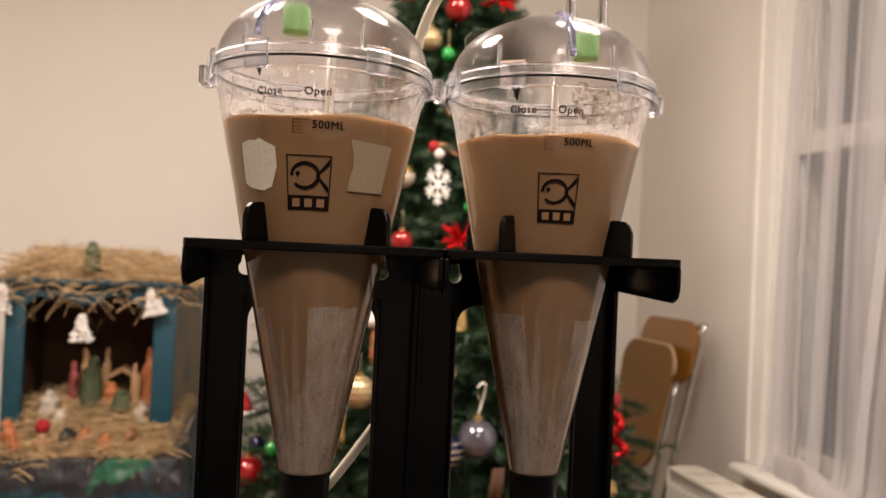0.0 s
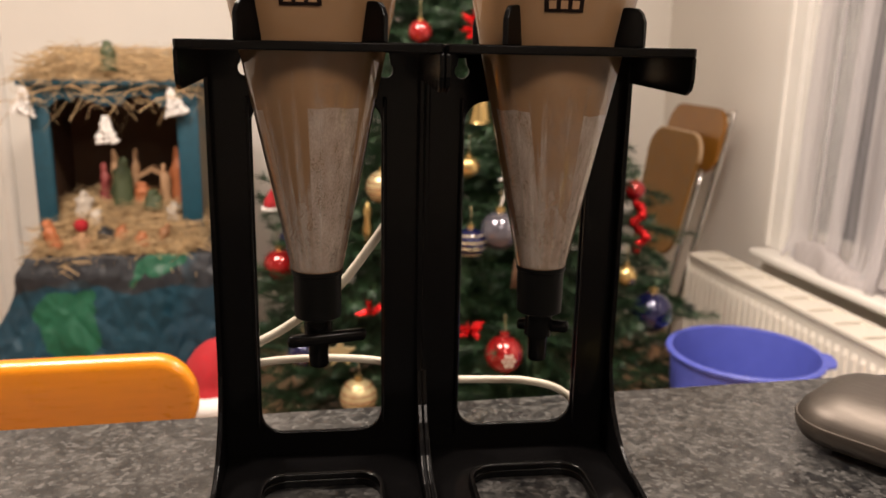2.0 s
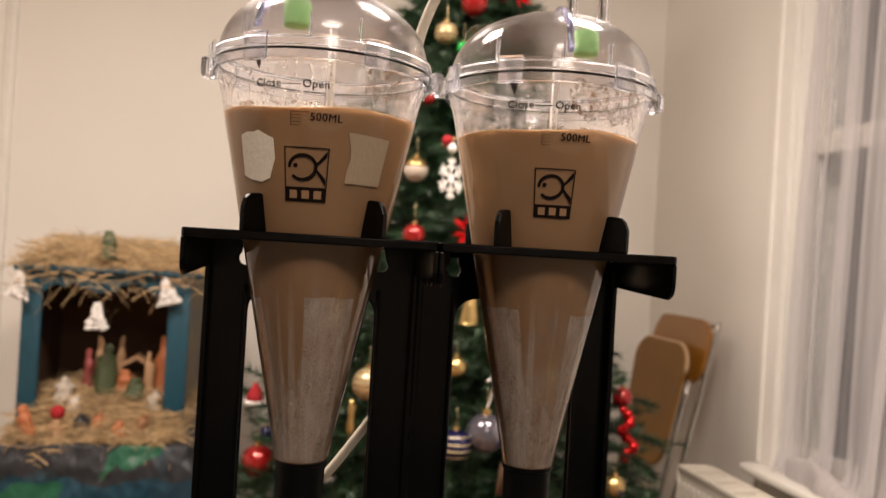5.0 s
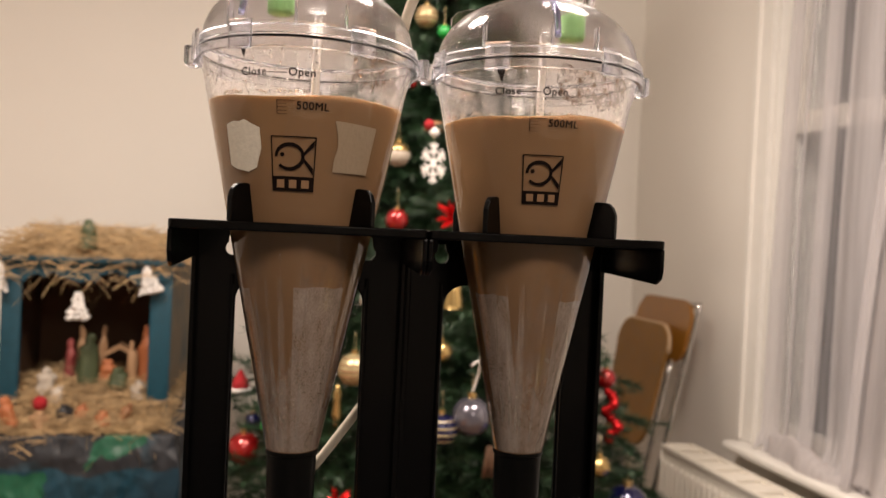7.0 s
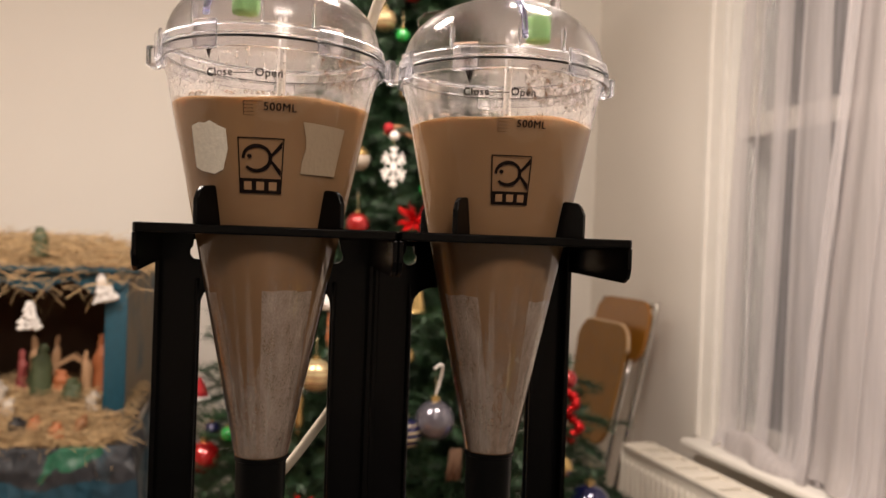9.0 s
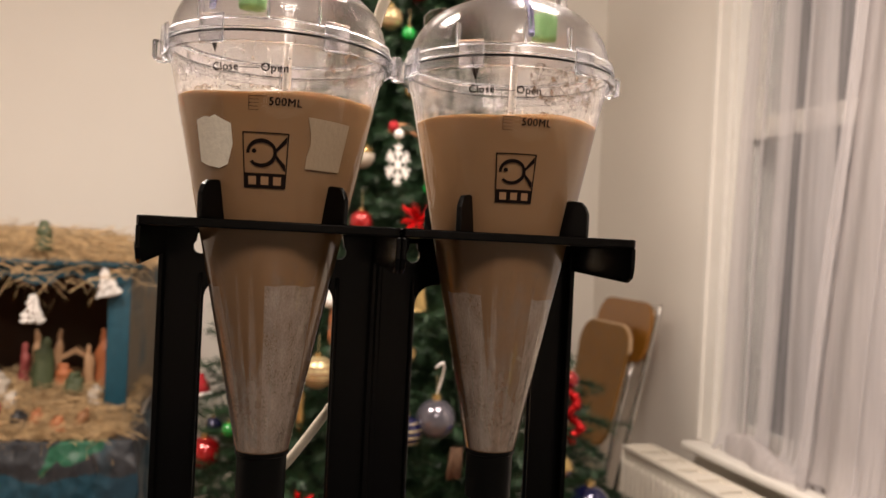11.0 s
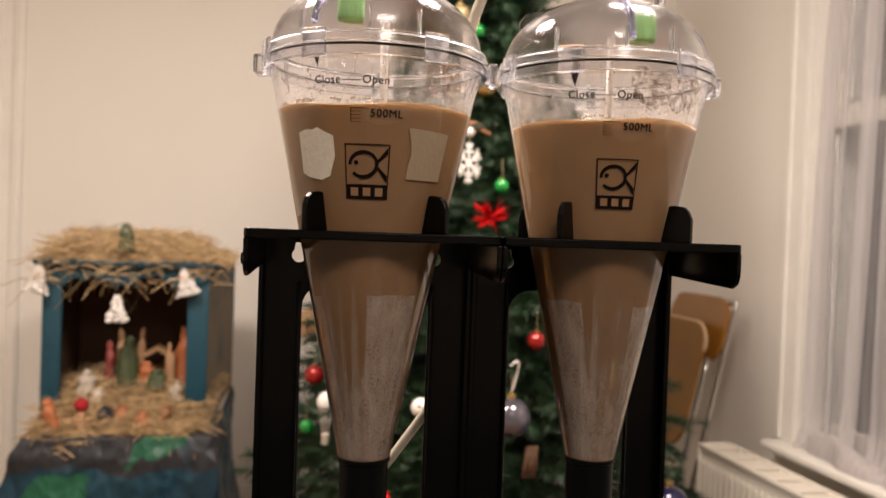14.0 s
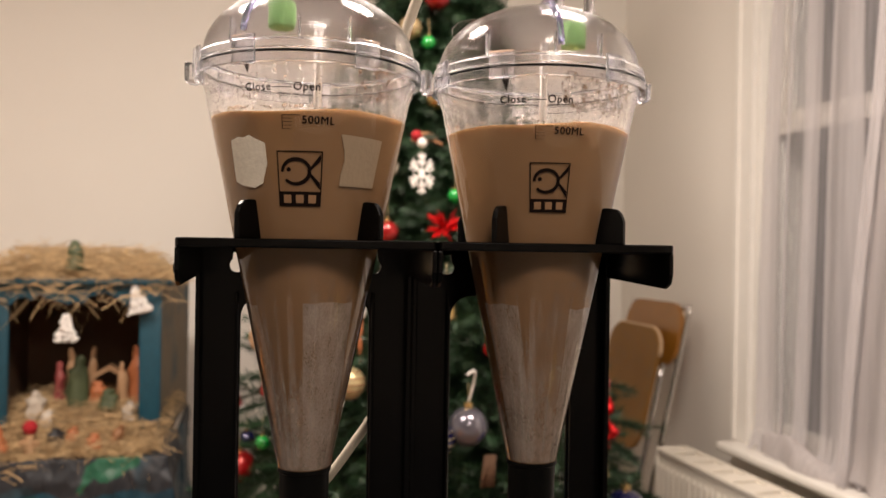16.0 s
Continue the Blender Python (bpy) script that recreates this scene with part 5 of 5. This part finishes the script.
def build_draped_table():
    """The table under a crumpled sheet of painted paper."""
    n, rows = 260, 150
    vs, fs, mats = [], [], []
    half = (NU1 - NU0) / 2 + 0.045
    cu = (NU0 + NU1) / 2 - 0.01
    for j in range(rows + 1):
        h = j / rows
        for i in range(n + 1):
            s = i / n * 2 - 1
            spread = half + 0.10 * max(0, h - 0.2) if s > 0 else half - 0.055 + 0.26 * max(0, h - 0.1)
            # outline: right side, front, left side as one rounded band
            cu_s = cu + spread * max(-1, min(1, s * 1.75))
            back = max(0, abs(s) - 1 / 1.75) / (1 - 1 / 1.75)
            v = NV - 0.15 - 0.05 * h + back * 0.74
            z = 0.528 + (FLOOR - 0.528) * max(0, (h - 0.08) / 0.92)
            if h < 0.08:
                v += (0.08 - h) / 0.08 * 0.35 * (1 - back)
                z = 0.528 + 0.004 * noise.noise(Vector((cu_s * 20, v * 20, 0)))
            p = Vector((cu_s * 9, v * 7, z * 5))
            q = noise.noise(p) * 0.022 + abs(noise.noise(p * 1.7)) * 0.016 + 0.010 * math.exp(-((h - 0.17) / 0.05) ** 2) - abs(noise.noise(p * 4.1)) * 0.006
            k = min(1, h / 0.1)
            vs.append((cu_s + (q * 0.8 if abs(s) > 0.5 else q * 0.2) * k * (1 if s > 0 else -1), v - q * k, z + q * 0.35 * k * (h < 0.95)))
    for j in range(rows):
        for i in range(n):
            k = j * (n + 1) + i
            fs.append((k, k + 1, k + n + 2, k + n + 1))
            u, _, z = (Vector(vs[k]) + Vector(vs[k + n + 2])) / 2
            w = 0.03 * noise.noise(Vector((u * 9, z * 9, 5))) + 0.012 * noise.noise(Vector((u * 31, z * 31, 2)))
            blob = min((((u + w - 0.4 * (z - 0.5) + 0.435) / 0.062) ** 2 + ((z + w * 1.2 - 0.498) / 0.036) ** 2), (abs(u + w + 0.68) / 0.080) ** 4 + (abs(z + w - 0.335) / 0.095) ** 4)
            mats.append(2 if blob < 1 + 6 * w else (0 if z + w > 0.440 else 1))
    me = mesh("drape", vs, fs, True)
    for m in (ROCK, SEA, MOSS):
        me.materials.append(m)
    me.polygons.foreach_set("material_index", mats)
    t = thing("draped_table", ROOM.copy(), "low table draped with crumpled grey, teal and green painted paper", "table")
    part("drape", me, None, t, "crumpled paper painted grey, teal and green")
    part("tabletop", box(NU0 - 0.02, NU1 + 0.01, NV - 0.10, NV + 0.55, 0.495, 0.522), WOODBROWN, t)
    for u in (NU0 + 0.02, NU1 - 0.05):
        for v in (NV - 0.06, NV + 0.50):
            part("leg", box(u, u + 0.03, v, v + 0.03, FLOOR, 0.495), WOODBROWN, t)


def build_figures():
    def figure(u, v, z, h, w, material, label, lean=0):
        me = lathe([(0, 0), (w, 0), (w * 1.02, h * 0.06), (w * 0.86, h * 0.30), (w * 0.80, h * 0.50), (w * 0.84, h * 0.64), (w * 0.66, h * 0.74), (w * 0.44, h * 0.79), (w * 0.50, h * 0.86), (w * 0.46, h * 0.94), (w * 0.25, h), (0, h)], 20)
        for p in me.vertices:
            q = p.co * 40 + Vector((u * 90, v * 50, 0))
            p.co += Vector((noise.noise(q), noise.noise(q + Vector((7, 3, 1))) - 0.15, 0.5 * noise.noise(q + Vector((2, 9, 4))) * (p.co.z > 0.01))) * w * 0.38
        ob = part("figurine", me, material, None, "", ROOM @ pose(u, v, z, 0, lean, 0))
        tagged(ob, label, "figurine", "figures of the crib")

    for u, dv, h, w, m, lean, label in (
        (-0.612, 0.13, 0.130, 0.020, CLAYRED, 0, "dull red standing clay figurine in the straw"),
        (-0.556, 0.09, 0.150, 0.034, CLAYGREEN, 0, "olive green robed clay figurine in the straw"),
        (-0.585, 0.15, 0.170, 0.017, CLAYTAN, 0, "slim tan clay figurine in the straw"),
        (-0.535, 0.16, 0.160, 0.016, CLAYTAN, 4, "slim tan clay figurine in the straw"),
        (-0.398, 0.12, 0.190, 0.026, CLAYORANGE, 0, "tall orange robed clay figurine by the post"),
        (-0.425, 0.10, 0.135, 0.018, CLAYTAN, -6, "tan clay figurine by the post"),
        (-0.405, 0.04, 0.055, 0.024, CLAYWHITE, 0, "low off-white clay figurine in the straw"),
        (-0.660, 0.05, 0.075, 0.030, CLAYWHITE, 0, "low off-white clay figurine in the straw"),
        (-0.630, 0.02, 0.050, 0.022, CLAYWHITE, 20, "low off-white clay figurine in the straw"),
        (-0.640, -0.09, 0.050, 0.028, CLAYTAN, 0, "small tan clay figurine at the front"),
        (-0.712, -0.08, 0.085, 0.022, CLAYORANGE, -16, "small orange-brown clay figurine leaning"),
        (-0.470, 0.07, 0.060, 0.030, CLAYGREEN, 0, "low green clay figurine in the straw"),
        (-0.505, 0.11, 0.070, 0.030, CLAYORANGE, 0, "orange clay figurine by the manger"),
        (-0.545, -0.05, 0.045, 0.020, CLAYORANGE, 10, "small orange clay figurine in the straw"),
        (-0.585, -0.06, 0.045, 0.026, DARK, 0, "small dark figurine in the straw"),
        (-0.480, -0.08, 0.040, 0.024, CLAYORANGE, 0, "small orange clay figurine in the straw"),
        (-0.435, -0.07, 0.060, 0.018, WOODBROWN, 25, "small brown figurine in the straw"),
    ):
        figure(u, NV + dv, bed(u, NV + dv) - 0.004, h, w, m, label, lean)
    figure(-0.548, NV - 0.02, 1.030, 0.085, 0.024, CLAYGREEN, "small green figurine on the straw roof")
    ob = part("flower_cluster", ball(0.020, 12, 8), REDFELT, None, "", ROOM @ pose(-0.645, NV - 0.075, 0.603))
    tagged(ob, "small bright red felt knot in the straw", "ornament")
    # cradle of rough wood
    c = thing("crib_shelter", ROOM @ pose(-0.48, NV + 0.18, bed(-0.48, NV + 0.18) - 0.004), "small rough wooden manger shelter", "manger")
    part("roof", prism([(-0.075, 0.07), (0, 0.115), (0.075, 0.07), (0.068, 0.06), (0, 0.1), (-0.068, 0.06)], 0.06, "y", -0.03), CLAYTAN, c)
    for x in (-0.062, 0.055):
        part("leg", box(x, x + 0.008, -0.02, 0.02, 0, 0.07), CLAYTAN, c)
    part("manger", box(-0.035, 0.035, -0.03, 0.02, 0.005, 0.032, 0.006), CLAYORANGE, c)
    # yarn trees pinned to the stable
    rng = random.Random(3)
    for u, v, z, tilt in ((NU0 - 0.005, NV - 0.025, 0.945, 8), (-0.570, NV - 0.016, 0.865, 0), (NU1 - 0.062, NV - 0.025, 0.945, -14)):
        bm = bmesh.new()
        for i in range(150):
            h = rng.random() ** 1.4
            a = rng.uniform(0, 6.283)
            r = (0.030 * (1 - h) + 0.005) * math.sqrt(rng.random())
            bmesh.ops.create_icosphere(bm, subdivisions=1, radius=rng.uniform(0.004, 0.0065), matrix=Matrix.Translation((r * math.cos(a), 0.35 * r * math.sin(a), -0.035 + 0.075 * h)))
        for f in bm.faces:
            f.smooth = True
        o = part("yarn_tree", bm, YARN, None, "", ROOM @ pose(u, v, z, 0, tilt, 0))
        tagged(o, "little white yarn tree pinned to the stable", "ornament", "yarn trees")


build_crib()
build_draped_table()
build_straw()
build_figures()


# ---- furniture and clutter ----
def build_folded_chair():
    """A folding chair closed flat, leaning with its width along the window wall."""
    c = thing("folding_chair", ROOM @ pose(1.205, 2.42, FLOOR, 0, 0, 0), "folded brown plywood chair with chromed tube frame leaning in the corner", "chair")
    lean = Matrix.Rotation(radians(11.5), 4, "Y")

    def panel(w, h, r, t, bend):
        bm = prism(round_rect(-w / 2, w / 2, 0, h, r, 8), t, "x", 0.0)
        bmesh.ops.bevel(bm, geom=[e for e in bm.edges if len(e.link_faces) == 2 and max(len(f.verts) for f in e.link_faces) > 8], offset=0.003, segments=2, affect="EDGES")
        for v in bm.verts:
            v.co.y *= 1 - bend * (1 - v.co.z / h)
        return bm

    part("backrest", panel(0.42, 0.235, 0.085, 0.014, 0), PLY, c, "", lean @ pose(0.027, 0, 0.765))
    part("seat", panel(0.41, 0.45, 0.095, 0.014, 0.18), PLYBACK, c, "underside of the folded seat", lean @ pose(-0.020, 0.005, 0.445) @ pose(0, 0, 0, 0, -1.5, 0))
    rim = [(-0.019, y * (1 - 0.18 * (0.894 - z) / 0.448), z) for y, z in round_rect(-0.195, 0.215, 0.446, 0.894, 0.095, 8)]
    part("seat_edge", tube(rim[:18], 0.0085, 8, 0), EDGEPLY, c, "pale bare plywood edge", lean @ pose(0, 0, 0))
    for y in (-0.205, 0.205):
        part("back_leg", tube([(0.040, y, 0.02), (0.044, y, 0.5), (0.050, y, 0.95), (0.050, y * 0.93, 0.985)], 0.011, 12, 5), CHROME, c, "", lean)
        part("front_leg", tube([(-0.002, y * 0.88, 0.02), (0.002, y * 0.88, 0.45), (0.006, y * 0.88, 0.78)], 0.010, 12, 5), CHROME, c, "", lean)
    part("top_rail", tube([(0.050, -0.19, 0.985), (0.050, 0, 0.99), (0.050, 0.19, 0.985)], 0.011, 12, 5), CHROME, c, "", lean)
    part("foot_rail", tube([(0.040, -0.205, 0.12), (0.040, 0.205, 0.12)], 0.009, 10, 2), CHROME, c, "", lean)


def build_orange_chair():
    c = thing("dining_chair", ROOM @ pose(-0.405, 0.60, FLOOR), "orange varnished wooden dining chair behind the worktop", "chair")
    rim = [(0.014 * (1 - math.cos(radians(a))), 0.015 * math.sin(radians(a))) for a in range(-90, 91, 15)]
    me = rounded_slab(-0.222, 0.222, 0.692, 0.796, 0.048, [(0.042, -0.018), (0.026, -0.0168), *rim, (0.026, 0.0168), (0.042, 0.018)])
    for v in me.vertices:
        x, z, y = v.co
        v.co = (x, 0.035 * (1 - (x / 0.22) ** 2) - 0.03 - y, z)
    part("top_rail", me, ORANGE, c)
    for x in (-0.19, 0.19):
        part("back_leg", tube([(x, 0.02, 0.0), (x, 0.0, 0.42), (x, -0.018, 0.72)], 0.017, 12, 6), ORANGE, c)
        part("front_leg", tube([(x, 0.40, 0.0), (x, 0.40, 0.42)], 0.018, 12, 2), ORANGE, c)
    for x in (-0.09, 0, 0.09):
        part("spindle", tube([(x, 0.0, 0.45), (x, 0.004, 0.70)], 0.009, 10, 2), ORANGE, c)
    part("seat", box(-0.215, 0.215, -0.01, 0.43, 0.415, 0.45, 0.012, 3), ORANGE, c)


def build_tub():
    t = thing("tub", ROOM @ pose(0.945, 1.20, FLOOR), "tall blue plastic tub with a rolled rim", "tub")
    h = 0.505
    out = [(0.135, 0.0), (0.142, 0.004), (0.178, h - 0.012), (0.187, h - 0.010), (0.189, h - 0.003), (0.185, h), (0.174, h - 0.001), (0.139, 0.012), (0, 0.010), (0, 0)]
    me = sharp(lathe(out, 64), 40)
    for v in me.vertices:
        v.co.x *= 0.92
        v.co.y *= 0.94
    part("body", me, BLUETUB, t)
    for sx in (1,):
        o = prism([(0.176 * sx, -0.05), (0.176 * sx, 0.05), (0.198 * sx, 0.035), (0.204 * sx, 0.0), (0.198 * sx, -0.035)], 0.008, "z", h - 0.010, 0.002)
        part("handle", o, BLUETUB, t, "", pose(-0.012, 0, 0, 0, 0, -25))


def build_santa():
    h = 0.555
    me = lathe([(0, 0), (0.10, 0), (0.105, 0.05), (0.095, 0.25), (0.075, 0.36), (0.068, 0.40), (0.075, 0.41), (0.075, 0.44), (0.060, 0.445), (0.058, 0.475), (0.050, 0.505), (0.037, 0.532), (0.020, 0.549), (0.010, h - 0.001), (0, h)], 30)
    me.materials.append(FELTWHITE)
    me.materials.append(REDFELT)
    for p in me.polygons:
        p.material_index = 1 if p.center.z > 0.443 else 0
    for v in me.vertices:
        k = max(0, (v.co.z - 0.44) / 0.12)
        v.co.x += 0.02 * k * k
    ob = new("plush_doll", me)
    ob.matrix_basis = ROOM @ pose(-0.245, 1.30, FLOOR)
    tagged(ob, "plush doll in white with a red felt hat", "doll")


def build_appliance():
    a = thing("steel_appliance", ROOM @ pose(0.360, 0.012, TOP, 0, 0, -58), "low rounded brushed steel appliance on the worktop", "appliance")
    rings = [(0.010, 0.004), (0.004, 0.006), (0.001, 0.011), (0.0, 0.0175), (0.0004, 0.0182), (0.0018, 0.0182), (0.0022, 0.0190), (0.004, 0.0235), (0.008, 0.0275), (0.014, 0.0305), (0.022, 0.0328), (0.030, 0.0340), (0.038, 0.0343)]
    part("body", sharp(rounded_slab(-0.112, 0.10, -0.055, 0.055, 0.036, [(a, b * 1.08) for a, b in rings]), 45), STEEL, a)
    part("base", box(-0.082, 0.082, -0.036, 0.036, 0, 0.006, 0.002), DARK, a)


def build_cloth():
    ob = part("cloth", box(-0.03, 0.03, -0.018, 0.018, 0, 0.004, 0.0015), YELLOW, None, "", ROOM @ pose(0.185, -0.085, TOP, 0, 0, -30))
    tagged(ob, "folded yellow cloth lying on the worktop", "cloth")


build_folded_chair()
build_orange_chair()
build_tub()
build_santa()
build_appliance()
build_cloth()
